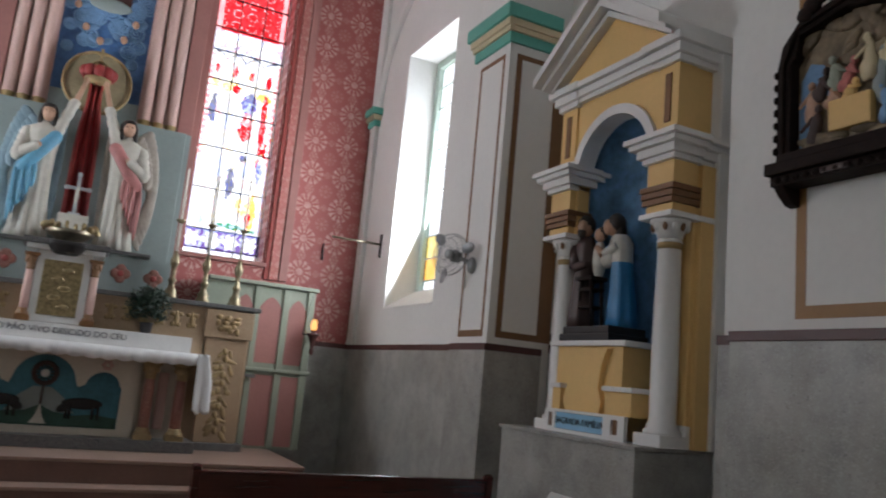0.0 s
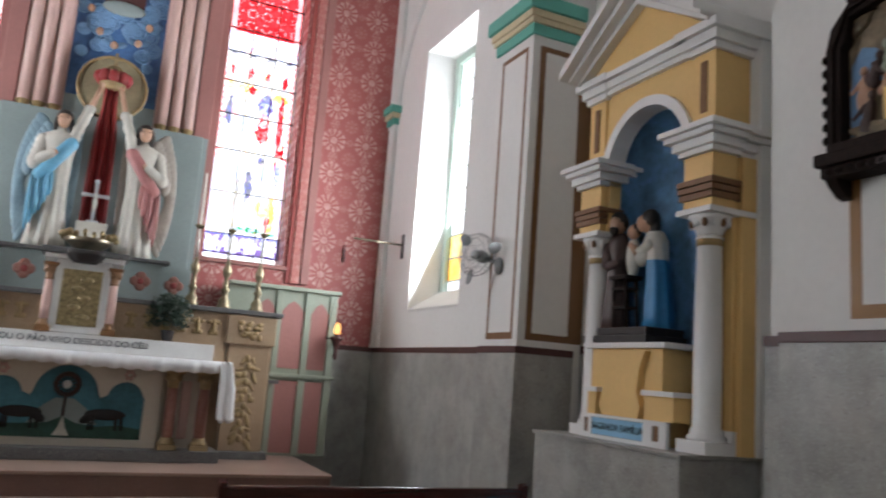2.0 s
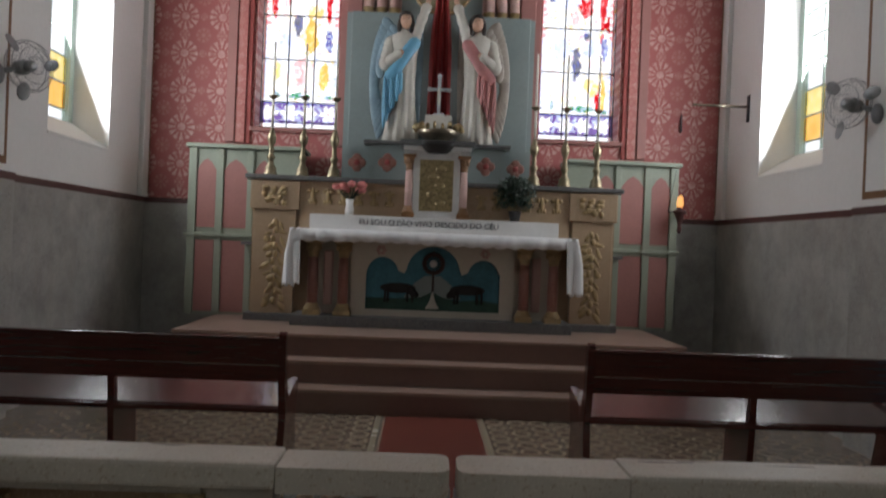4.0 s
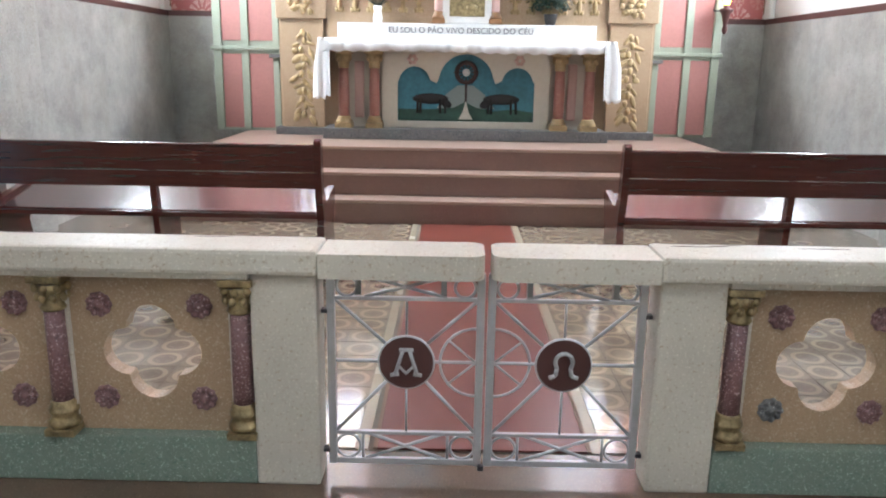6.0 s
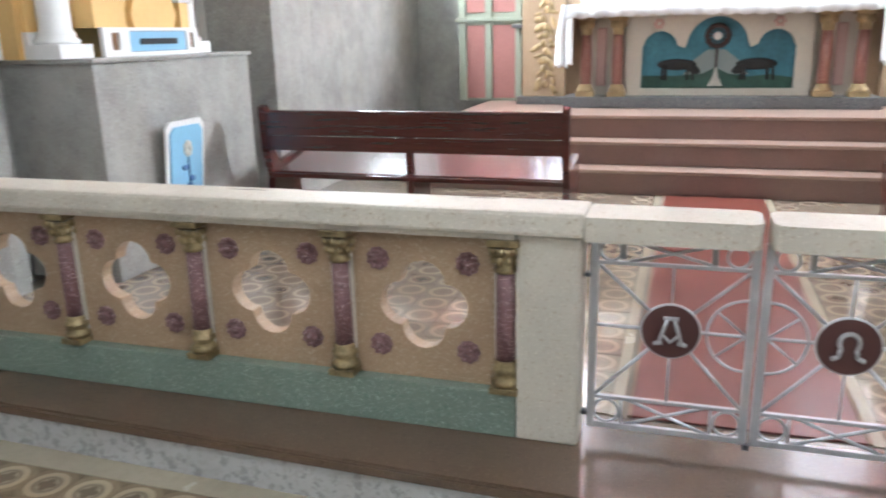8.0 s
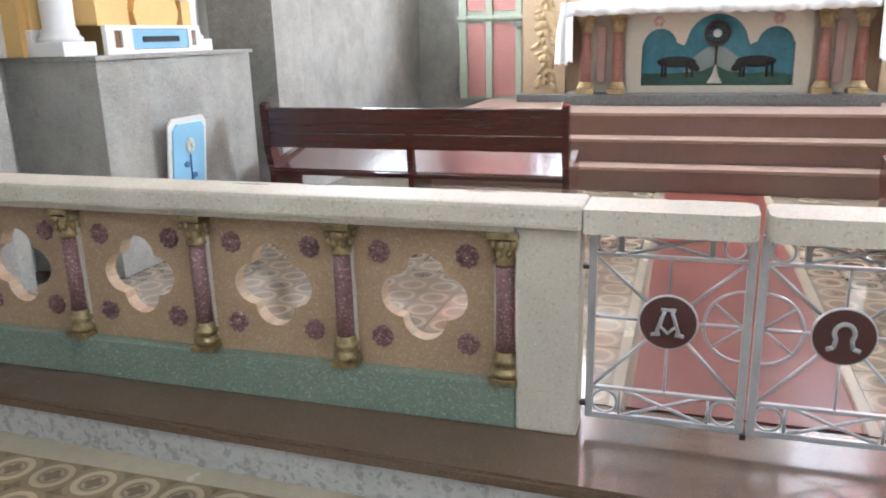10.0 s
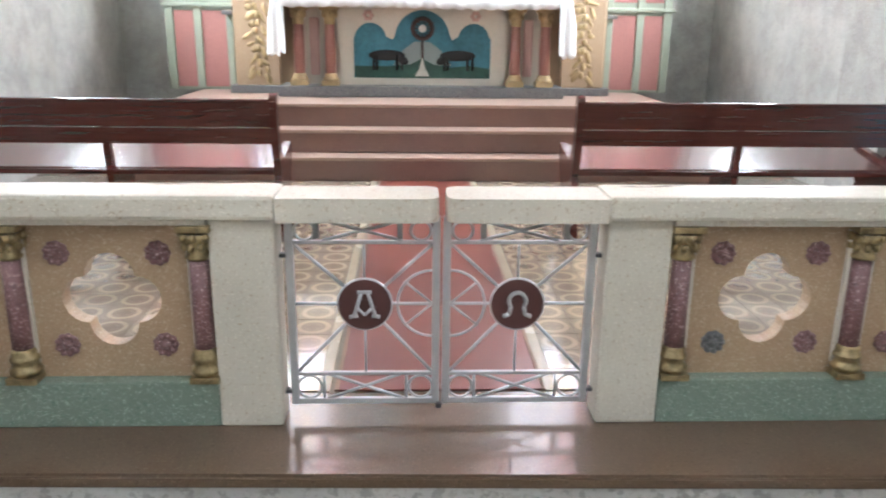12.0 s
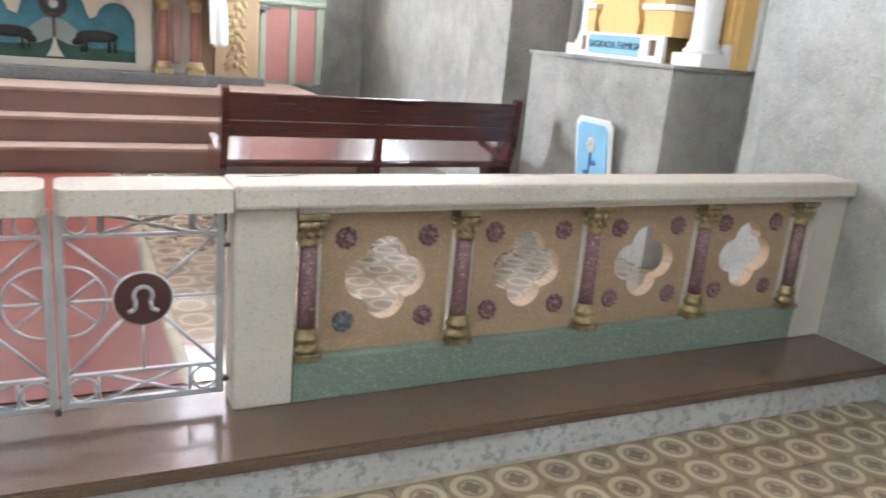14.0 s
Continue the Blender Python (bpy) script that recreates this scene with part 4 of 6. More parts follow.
# ---- benches, carpet, cards ----
def bench(s):
    t = thing("bench", "dark red varnished wooden bench with open back", "bench", "chancel benches")
    x0, x1 = 0.96, 3.08
    part("back_board", B(s * (x0 + 0.02), s * (x1 - 0.02), 2.44, 2.465, 0.715, 0.875, bev=0.008), BENCH, t)
    part("back_board", B(s * (x0 + 0.02), s * (x1 - 0.02), 2.452, 2.477, 0.61, 0.712, bev=0.004), BENCH, t)
    part("top_rail", B(s * (x0 + 0.02), s * (x1 - 0.02), 2.425, 2.485, 0.868, 0.89, bev=0.006), BENCH, t)
    bm = bmesh.new()
    plate(bm, [[(2.5, 0.425), (2.96, 0.51), (2.97, 0.525), (2.955, 0.54), (2.5, 0.455)]], YZ(min(s * (x0 + 0.02), s * (x1 - 0.02))), x1 - x0 - 0.04)
    part("seat", bm, BENCH, t, "polished red wooden seat tilted to the front")
    part("seat_rail", B(s * (x0 + 0.02), s * (x1 - 0.02), 2.48, 2.5, 0.41, 0.445, bev=0.004), BENCH, t)
    def end(x, w, mid):
        bm = bmesh.new()
        prof = [(2.42, 0.0), (2.95, 0.0), (2.93, 0.1), (2.88, 0.3), (2.95, 0.42), (2.98, 0.53), (2.94, 0.56), (2.6, 0.5), (2.53, 0.6), (2.5, 0.86), (2.485, 0.91), (2.455, 0.925), (2.42, 0.91), (2.44, 0.6), (2.5, 0.4), (2.44, 0.1)]
        if mid:
            prof = [(2.46, 0.0), (2.9, 0.0), (2.86, 0.48), (2.56, 0.424), (2.5, 0.8), (2.466, 0.8), (2.49, 0.424), (2.52, 0.1)]
        plate(bm, [prof], YZ(x - w / 2), w)
        bmesh.ops.bevel(bm, geom=[e for e in bm.edges if len(e.link_faces) == 2 and e.calc_face_angle(0) > 1.3], offset=0.004, segments=1, affect='EDGES')
        part("middle_support" if mid else "end_panel", bm, BENCH, t)
    end(s * x0, 0.045, False)
    end(s * x1, 0.05, False)
    end(s * 2.02, 0.04, True)
    return t


for s in (1, -1):
    bench(s)

carp = thing("carpet", "long smooth red runner with pale edges on the tiled floor", "carpet")
part("runner", B(-0.38, 0.4, 0.262, 4.35, -0.002, 0.006, bev=0.002), CARPET, carp)
for x in (-0.395, 0.4):
    part("binding", B(x, x + 0.015, 0.262, 4.35, -0.002, 0.007), CARPETB, carp)


def card(s, y):
    t = thing("sign_card", "pale blue card with white border leaning on stone block", "sign", "leaning cards")
    m = Matrix.Translation((s * 3.34, y, 0.31)) @ pose(0, 0, 0, 0, -s * 6, 0)
    def shape(w, h, c):
        return [(-w + c, 0 + (0.29 - h)), (w - c, 0 + (0.29 - h)), (w, c + (0.29 - h)), (w, 2 * h - c + 0.29 - h), (w - c, 0.29 + h), (-w + c, 0.29 + h), (-w, 0.29 + h - c), (-w, c + 0.29 - h)]
    for nm, w, h, off, mat in (("border", 0.2, 0.29, 0.0, WHITEP), ("field", 0.165, 0.255, -0.012, CARDBLUE)):
        bm = bmesh.new()
        plate(bm, [shape(w, h, 0.04)], lambda u, v, d: m @ Vector((s * (off + d), u, v)), 0.012)
        part(nm, bm, mat, t)
    bm = bmesh.new()
    for i in range(7):
        a = i * 0.9
        blob(bm, m @ Vector((-s * 0.018, 0.025 * math.cos(a), 0.40 + 0.03 * math.sin(a))), (0.006, 0.022, 0.025), 0, 7, 5)
    part("flower", bm, IVORY, t)
    bm = bmesh.new()
    tube(bm, m @ Vector((-s * 0.016, 0.0, 0.37)), m @ Vector((-s * 0.016, 0.03, 0.12)), 0.006)
    for a, z in ((-0.03, 0.28), (0.05, 0.2), (0.02, 0.16)):
        blob(bm, m @ Vector((-s * 0.017, a, z)), (0.005, 0.035, 0.02), 0, 7, 5)
    part("stem", bm, DEEPBLUE, t)
    part("prop", B(s * 3.34, s * 3.372, y - 0.1, y + 0.1, 0.0, 0.32), BENCH, t)


card(1, 1.77)
card(-1, 1.83)


# ---- high altar ----
def classical_column(x, y, z0, z1, r, shaft, gilt, parent):
    bm = bmesh.new()
    lathe(bm, [(r, z0 + 0.12), (r * 1.02, (z0 + z1) / 2), (r * 0.9, z1 - 0.16)], (x, y, 0), 18)
    col = part("column", bm, shaft, parent)
    bm = bmesh.new()
    box(bm, x - r * 1.6, x + r * 1.6, y - r * 1.6, y + r * 1.6, z0, z0 + 0.05, 0.004)
    lathe(bm, [(r * 1.5, z0 + 0.05), (r * 1.55, z0 + 0.07), (r * 1.15, z0 + 0.09), (r * 1.25, z0 + 0.105), (r, z0 + 0.12)], (x, y, 0), 18)
    part("column_base", bm, gilt, col)
    bm = bmesh.new()
    lathe(bm, [(r * 0.9, z1 - 0.17), (r * 1.1, z1 - 0.16), (r * 0.95, z1 - 0.15), (r * 1.15, z1 - 0.08), (r * 1.6, z1 - 0.03)], (x, y, 0), 18)
    for i in range(8):
        a = i * math.pi / 4
        blob(bm, (x + r * 1.2 * math.cos(a), y + r * 1.2 * math.sin(a), z1 - 0.07), (r * 0.3, r * 0.3, 0.035), 0, 6, 5)
    box(bm, x - r * 1.65, x + r * 1.65, y - r * 1.65, y + r * 1.65, z1 - 0.03, z1, 0.004)
    part("capital", bm, gilt, col)


altar = thing("altar", "pale stone altar with pink columns and blue painted front", "altar", dy=EAST)
part("socle", B(-1.46, 1.46, 5.93, 6.42, PLAT, PLAT + 0.11, bev=0.01), GRANITE_D, altar, "dark grey stone socle")
part("table_slab", B(-1.38, 1.38, 5.88, 6.42, 1.5, 1.6, bev=0.012), STONEW, altar)
part("body", B(-1.3, 1.3, 6.24, 6.42, PLAT + 0.11, 1.5), STONEW, altar)
for x in (-1.25, -0.935, 0.96, 1.265):
    classical_column(x, 6.06, PLAT + 0.11, 1.5, 0.056, PINKMAR, DULLGILT, altar)
for sx in (1, -1):
    part("panel", B(sx * 1.06, sx * 1.16, 6.2, 6.238, 0.82, 1.4, bev=0.02), PALEPINK, altar)
# painted front: a stone plate with three arched openings over a recessed blue field
bm = bmesh.new()
zs = 0.8
hole = [(-0.705, zs), (0.715, zs), (0.715, 1.2)] + arc(0.535, 1.19, 0.165, 10, 170, 10) + [(0.31, 1.19)] + arc(0.005, 1.2, 0.285, 8, 172, 14) + [(-0.3, 1.19)] + arc(-0.53, 1.19, 0.165, 10, 170, 10) + [(-0.705, 1.2)]
plate(bm, [[(-0.86, PLAT + 0.112), (0.86, PLAT + 0.112), (0.86, 1.498), (-0.86, 1.498)], hole], XZ(6.12), 0.09)
part("front_plate", bm, STONEW, altar, "pale stone front with three arched openings")
part("painted_field", B(-0.72, 0.73, 6.19, 6.2, zs - 0.01, 1.5), SKYPAINT, altar, "blue painted field")
bm = bmesh.new()
plate(bm, [[(-0.7, zs), (0.71, zs), (0.71, 0.9), (0.5, 0.93), (0.3, 0.91), (0.12, 0.94), (0.0, 1.0), (-0.12, 0.94), (-0.35, 0.92), (-0.7, 0.92)]], XZ(6.182), 0.006)
part("painted_meadow", bm, GREENPAINT, altar)
bm = bmesh.new()
plate(bm, [[(-0.3, 0.93), (0.31, 0.93), (0.2, 1.08), (0.08, 1.17), (-0.08, 1.17), (-0.2, 1.08)]], XZ(6.184), 0.004)
part("painted_hill", bm, GREYP, altar)
for sx in (-1, 1):
    bm = bmesh.new()
    c = 0.005 + sx * 0.37
    blob(bm, (c, 6.178, 1.03), (0.19, 0.012, 0.055), 0, 14, 7)
    blob(bm, (c - sx * 0.16, 6.178, 0.985), (0.07, 0.012, 0.04), 0, 10, 6, pose(0, 0, 0, 0, -sx * 30, 0))
    for k in (-0.13, -0.1, 0.1, 0.15):
        tube(bm, (c + k, 6.178, 1.03), (c + k * 1.05, 6.178, 0.88), 0.014, 6)
    part("painted_shape", bm, DARKPAINT, altar, "dark brown painted shape")
bm = bmesh.new()
plate(bm, [[(-0.07, 0.82), (0.08, 0.82), (0.035, 0.9), (0.01, 1.0), (0.0, 1.0), (-0.025, 0.9)]], XZ(6.17), 0.006)
part("painted_spring", bm, IVORY, altar)
bm = bmesh.new()
m90 = pose(0, 0, 0, 90, 0, 0)
ringtube(bm, (0.005, 6.17, 1.3), 0.1, 0.022, m90, 24, 6)
tube(bm, (0.005, 6.172, 1.2), (0.005, 6.172, 1.0), 0.012, 6)
mon = part("monstrance_relief", bm, ROBEBROWN, altar)
for i in range(12):
    bm = bmesh.new()
    a = i * math.pi / 6
    tube(bm, (0.005 + 0.05 * math.cos(a), 6.172, 1.3 + 0.05 * math.sin(a)), (0.005 + 0.13 * math.cos(a), 6.172, 1.3 + 0.13 * math.sin(a)), 0.008, 6, 0.003)
    part("ray", bm, ROBEBROWN, mon)
bm = bmesh.new()
blob(bm, (0.005, 6.155, 1.3), (0.04, 0.015, 0.04), 0, 12, 6)
part("white_boss", bm, MARBLEW, altar)
for sx in (-1, 1):
    bm = bmesh.new()
    for i in range(6):
        blob(bm, (sx * 0.55 + 0.035 * math.cos(i * 1.047), 6.115, 1.425 + 0.035 * math.sin(i * 1.047)), (0.022, 0.01, 0.022), 0, 8, 5)
    part("rosette", bm, PALEPINK, altar)

# altar cloth: top sheet, scalloped front drop, hanging ends
cl = thing("altar_cloth", "white linen cloth with scalloped edge laid over the altar", "cloth", dy=EAST)
part("top_sheet", B(-1.45, 1.45, 5.85, 6.44, 1.6, 1.622, bev=0.008), CLOTH, cl)
bm = bmesh.new()
N = 140
top, bot = [], []
for i in range(N + 1):
    u = -1.45 + 2.9 * i / N
    w = 0.014 * math.sin(u * 23 + math.sin(u * 5)) + 0.008 * math.sin(u * 61)
    top.append(bm.verts.new((u, 5.852, 1.62)))
    bot.append(bm.verts.new((u, 5.84 + w, 1.51 - 0.02 * abs(math.sin(u * 21)) - 0.008 * math.sin(u * 3))))
for i in range(N):
    bm.faces.new((top[i], top[i + 1], bot[i + 1], bot[i])).smooth = True
r = bmesh.ops.extrude_face_region(bm, geom=list(bm.faces), use_keep_orig=True)
for g in r["geom"]:
    if isinstance(g, bmesh.types.BMVert):
        g.co.y -= 0.006
part("front_drop", bm, CLOTH, cl)
for sx in (-1, 1):
    bm = bmesh.new()
    rows = []
    for j in range(17):
        f = j / 16
        row = []
        for i in range(31):
            v = i / 30
            e = min(1, f * 2.2)
            if i < 9:
                x, y = 1.36 + 0.105 * i / 9 + 0.045 * e * i / 9 + 0.01 * f * math.sin(i * 1.7 + sx), 5.832 - 0.012 * f * math.sin(i * 1.1) - 0.02 * f
            else:
                w = (i - 9) / 21
                x, y = 1.465 + 0.045 * e + 0.03 * f * math.sin(w * 15 + sx), 5.834 + 0.56 * w - 0.02 * f
            zb = 1.03 + 0.016 * math.sin(v * 44) + 0.03 * v + 0.02 * (i < 3)
            row.append(bm.verts.new((sx * x, y, 1.622 - f * (1.622 - zb))))
        rows.append(row)
    for a, b in zip(rows, rows[1:]):
        for i in range(30):
            bm.faces.new((a[i], a[i + 1], b[i + 1], b[i])).smooth = True
    r = bmesh.ops.extrude_face_region(bm, geom=list(bm.faces), use_keep_orig=True)
    for g in r["geom"]:
        if isinstance(g, bmesh.types.BMVert):
            g.co.x += sx * 0.006
    part("hanging_end", bm, CLOTH, cl)


def lettering(name, text, size, m, material, parent):
    c = bpy.data.curves.new(name, 'FONT')
    c.body, c.size, c.extrude, c.align_x, c.align_y = text, size, 0.002, 'CENTER', 'CENTER'
    tmp = new("tmp", c)
    dg = bpy.context.evaluated_depsgraph_get()
    me = bpy.data.meshes.new_from_object(tmp.evaluated_get(dg))
    bpy.data.objects.remove(tmp)
    me.materials.clear()
    me.materials.append(material)
    ob = new(name, me)
    ob.matrix_world = m
    ob.parent = parent
    return ob


rer = thing("reredos", "sand-coloured altar back with gilt ornament and dark shelf", "altar back", dy=EAST)
part("gradine", B(-1.33, 1.33, 6.2, 6.352, 1.622, 1.785, bev=0.006), MARBLEW, rer, "white marble gradine with worn lettering")
lettering("lettering", "EU SOU O PÃO VIVO DESCIDO DO CÉU", 0.083, pose(-0.06, 6.196, 1.715, 90, 0, 0), GREYINK, rer)
part("core", B(-1.98, 1.98, 6.42, 6.74, PLAT, 2.14), SAND, rer)
part("upper_wall", B(-1.46, 1.46, 6.353, 6.418, 1.6, 2.14), SAND, rer)
part("shelf", B(-2.05, 2.05, 6.3, 6.74, 2.14, 2.19, bev=0.01), GRANITE_D, rer, "dark stone shelf")
for sx in (-1, 1):
    part("socle", B(sx * 1.462, sx * 2.02, 6.3, 6.76, PLAT, PLAT + 0.08, bev=0.008), GRANITE_D, rer)
    part("end_pilaster", B(sx * 1.5, sx * 1.95, 6.35, 6.418, PLAT + 0.08, 2.139, bev=0.01), SAND, rer)
    part("pilaster_block", B(sx * 1.46, sx * 1.99, 6.32, 6.349, 1.82, 2.13, bev=0.01), SAND, rer)
    bm = bmesh.new()
    rnd = random.Random(5)
    for k in range(11):
        z = 0.8 + k * 0.085
        for d in (-1, 1):
            a = 0.07 + 0.02 * math.sin(k * 1.7)
            bm = bmesh.new()
            blob(bm, (sx * 1.72 + d * a + rnd.uniform(-0.02, 0.02), 6.348, z + rnd.uniform(-0.03, 0.03)), (rnd.uniform(0.04, 0.08), 0.010, rnd.uniform(0.018, 0.032)), 0, 9, 5, pose(0, 0, 0, 0, d * rnd.uniform(10, 75), 0), 0.5, k)
            part("gilt_leaf", bm, DULLGILT, rer)
        bm = bmesh.new()
        blob(bm, (sx * 1.72 + 0.02 * math.sin(k * 2.2), 6.345, z + 0.03), (0.03, 0.018, 0.04), 0, 8, 5, None, 0.3, k)
        part("gilt_bud", bm, DULLGILT, rer)
    for i in range(16):
        bm = bmesh.new()
        a, rr = rnd.uniform(0, 6.28), rnd.uniform(0.02, 0.13)
        blob(bm, (sx * 1.72 + rr * 1.2 * math.cos(a), 6.318, 1.98 + rr * 0.8 * math.sin(a)), (0.04, 0.02, 0.028), 0, 8, 5, pose(0, 0, 0, 0, rnd.uniform(0, 180), 0), 0.3, i)
        part("gilt_ornament", bm, DULLGILT, rer)
    for k in range(6):
        bm = bmesh.new()
        cx = sx * (0.5 + 0.165 * k)
        blob(bm, (cx, 6.348, 1.98), (0.028, 0.016, 0.09), 0, 8, 6)
        part("gilt_ornament", bm, DULLGILT, rer)
        for d in (-1, 1):
            bm = bmesh.new()
            blob(bm, (cx + d * 0.038, 6.35, 2.03), (0.03, 0.014, 0.025), 0, 8, 5, None, 0.3, k)
            part("gilt_scroll", bm, DULLGILT, rer)
            bm = bmesh.new()
            blob(bm, (cx + d * 0.03, 6.35, 1.92), (0.022, 0.012, 0.03), 0, 8, 5, None, 0.3, k)
            part("gilt_scroll", bm, DULLGILT, rer)

tab = thing("tabernacle", "white marble tabernacle with a golden door between pink columns", "tabernacle", dy=EAST)
part("body", B(-0.25, 0.25, 6.22, 6.7, 1.787, 2.5, bev=0.008), MARBLEW, tab)
part("door", B(-0.18, 0.18, 6.205, 6.219, 1.86, 2.41, bev=0.006), GOLD, tab, "golden door with relief")
bm = bmesh.new()
for k in range(5):
    blob(bm, (0.04 * (-1) ** k, 6.203, 1.95 + k * 0.09), (0.06, 0.012, 0.03), 0, 9, 5, None, 0.4, k)
part("door_relief", bm, GOLD, tab)
for sx in (-1, 1):
    classical_column(sx * 0.292, 6.25, 1.787, 2.46, 0.042, PALEPINK, BROWNP, tab)
part("cornice", B(-0.36, 0.36, 6.16, 6.72, 2.5, 2.55, bev=0.008), MARBLEW, tab)
part("top_slab", B(-0.4, 0.4, 6.13, 6.74, 2.55, 2.61, bev=0.01), GRANITE_D, tab, "black stone top slab")
bm = bmesh.new()
lathe(bm, [(0.1, 2.47), (0.14, 2.5), (0.18, 2.56), (0.2, 2.6)], (0, 6.16, 0), 20, 0, True, None, 1.0, 0.35)
part("black_bracket", bm, DARKPAINT, tab)

up = thing("altar_superstructure", "grey blue upper altar step with rose medallions", "altar back", dy=EAST)
part("wall", B(-1.05, 1.05, 6.742, 6.9, 2.191, 2.6), GREYP, up)
part("front_block", B(-0.75, 0.75, 6.6, 6.741, 2.191, 2.6), GREYP, up)
part("top_slab", B(-0.82, 0.82, 6.55, 6.9, 2.601, 2.64, bev=0.008), GRANITE_D, up, "dark stone slab")
for x in (-0.9, -0.55, 0.55, 0.9):
    bm = bmesh.new()
    yy = 6.6 if abs(x) < 0.7 else 6.742
    for i in range(4):
        a = i * math.pi / 2
        blob(bm, (x + 0.05 * math.cos(a), yy, 2.4 + 0.05 * math.sin(a)), (0.055, 0.012, 0.055), 0, 10, 5)
    med = part("medallion", bm, PINKMAR, up)
    bm = bmesh.new()
    blob(bm, (x, yy - 0.014, 2.4), (0.035, 0.012, 0.035), 0, 10, 5)
    part("rose_centre", bm, REDPLAIN, med)

bw = thing("niche_surround", "grey blue altar wall with pink ribs and blue niche", "altar wall", dy=EAST)
part("lower_panel", B(-1.04, 1.04, 6.95, REAR - 0.002, 2.2, 4.18, bev=0.01), GREYP, bw)
part("niche_step", B(-0.478, 0.478, 7.15, REAR - 0.002, 4.181, 4.45, bev=0.006), GREYP, bw)
for sx in (-1, 1):
    part("side_edge", B(sx * 1.04, sx * 1.1, 7.0, REAR - 0.002, 2.2, 4.178), GREYP, bw)
    for k, x in enumerate((0.56, 0.71, 0.86)):
        bm = bmesh.new()
        lathe(bm, [(0.065, 4.26), (0.062, 8.1)], (sx * x, 7.12, 0), 14)
        rib = part("pink_rib", bm, PALEPINK, bw, "pale pink half-round rib")
        bm = bmesh.new()
        lathe(bm, [(0.05, 4.181), (0.08, 4.2), (0.055, 4.23), (0.08, 4.26), (0.066, 4.27)], (sx * x, 7.12, 0), 14)
        part("gilt_foot", bm, GOLDP, rib)
    part("pink_strip", B(sx * 0.935, sx * 1.115, 7.08, REAR - 0.002, 4.182, 8.1, bev=0.012), PINK, bw)
    part("rib_back", B(sx * 0.48, sx * 0.933, 7.14, REAR - 0.002, 4.182, 8.1), PALEPINK, bw)
part("blue_back", B(-0.48, 0.48, 7.2, REAR - 0.001, 4.452, 8.1), DEEPBLUE, bw, "blue painted cloud back")
rnd = random.Random(3)
for k in range(95):
    x, z = rnd.uniform(-0.43, 0.43), rnd.uniform(4.75, 6.6)
    if math.hypot(x, z - 4.62) < 0.44 or (abs(x) < 0.24 and z > 5.55):
        continue
    bm = bmesh.new()
    rr = rnd.uniform(0.05, 0.095)
    for q in (1.0, 0.6, 0.25):
        ringtube(bm, (x, 7.196, z), rr * q, 0.013 * (0.6 + q * 0.5), m90, 18, 5)
    part("cloud_swirl", bm, SWIRL, bw)
for x, z in ((-0.22, 5.25), (0.2, 5.2), (-0.05, 5.12), (0.3, 5.42), (-0.34, 5.5)):
    bm = bmesh.new()
    blob(bm, (x, 7.165, z), (0.042, 0.035, 0.05), 0, 10, 6)
    for d in (-1, 1):
        blob(bm, (x + d * 0.075, 7.185, z + 0.02), (0.07, 0.014, 0.04), 1, 9, 5, pose(0, 0, 0, 0, -d * 25, 0))
    part("winged_boss", bm, [TAN, SWIRL], bw)
bm = bmesh.new()
plate(bm, [[(-0.22, 5.6), (0.22, 5.6), (0.22, 6.6)] + arc(0, 6.6, 0.22, 0, 180, 12)], XZ(7.185), 0.012)
part("dark_niche", bm, MAROON, bw)
bm = bmesh.new()
blob(bm, (0, 7.17, 5.58), (0.24, 0.02, 0.09), 0, 16, 6)
part("white_cloud", bm, GREYP, bw)
bm = bmesh.new()
plate(bm, [arc(0, 4.6, 0.38, 0, 348, 30)], XZ(7.12), 0.03)
part("halo_disc", bm, HALO, bw, "dull gold round halo")
bm = bmesh.new()
ringtube(bm, (0, 7.116, 4.6), 0.36, 0.018, m90, 36, 6)
part("halo_rim", bm, DULLGILT, bw)

crown = thing("crown", "red and gold crown with a cross over a red painted drape", "crown", dy=EAST)
bm = bmesh.new()
lathe(bm, [(0.13, 4.5), (0.14, 4.53), (0.13, 4.56), (0.145, 4.58), (0.13, 4.59)], (0, 6.95, 0), 22)
part("crown_ring", bm, DULLGILT, crown, "dull gold crown ring")
for i in range(9):
    a = i * 2 * math.pi / 9 - math.pi / 2
    bm = bmesh.new()
    blob(bm, (0.145 * math.cos(a), 6.95 + 0.12 * math.sin(a), 4.65), (0.06, 0.05, 0.075), 0, 10, 7)
    part("crown_puff", bm, ROBERED, crown, "red padded crown lobe")
for i in range(5):
    bm = bmesh.new()
    ringtube(bm, (0, 6.95, 4.66), 0.125, 0.014, pose(0, 0, 0, 90, 0, i * 36), 18, 6, 0, 0.0, math.pi)
    part("crown_arch", bm, DULLGILT, crown)
bm = bmesh.new()
blob(bm, (0, 6.95, 4.8), (0.03, 0.03, 0.03), 0, 10, 6)
box(bm, -0.016, 0.016, 6.935, 6.965, 4.82, 4.95, 0.004)
box(bm, -0.05, 0.05, 6.938, 6.962, 4.87, 4.9, 0.004)
part("crown_cross", bm, DULLGILT, crown, "gilt cross and ball")
bm = bmesh.new()
blob(bm, (0, 6.95, 4.66), (0.12, 0.11, 0.11), 0, 16, 8)
part("crown_cap", bm, ROBERED, crown)
bm = bmesh.new()
N = 26
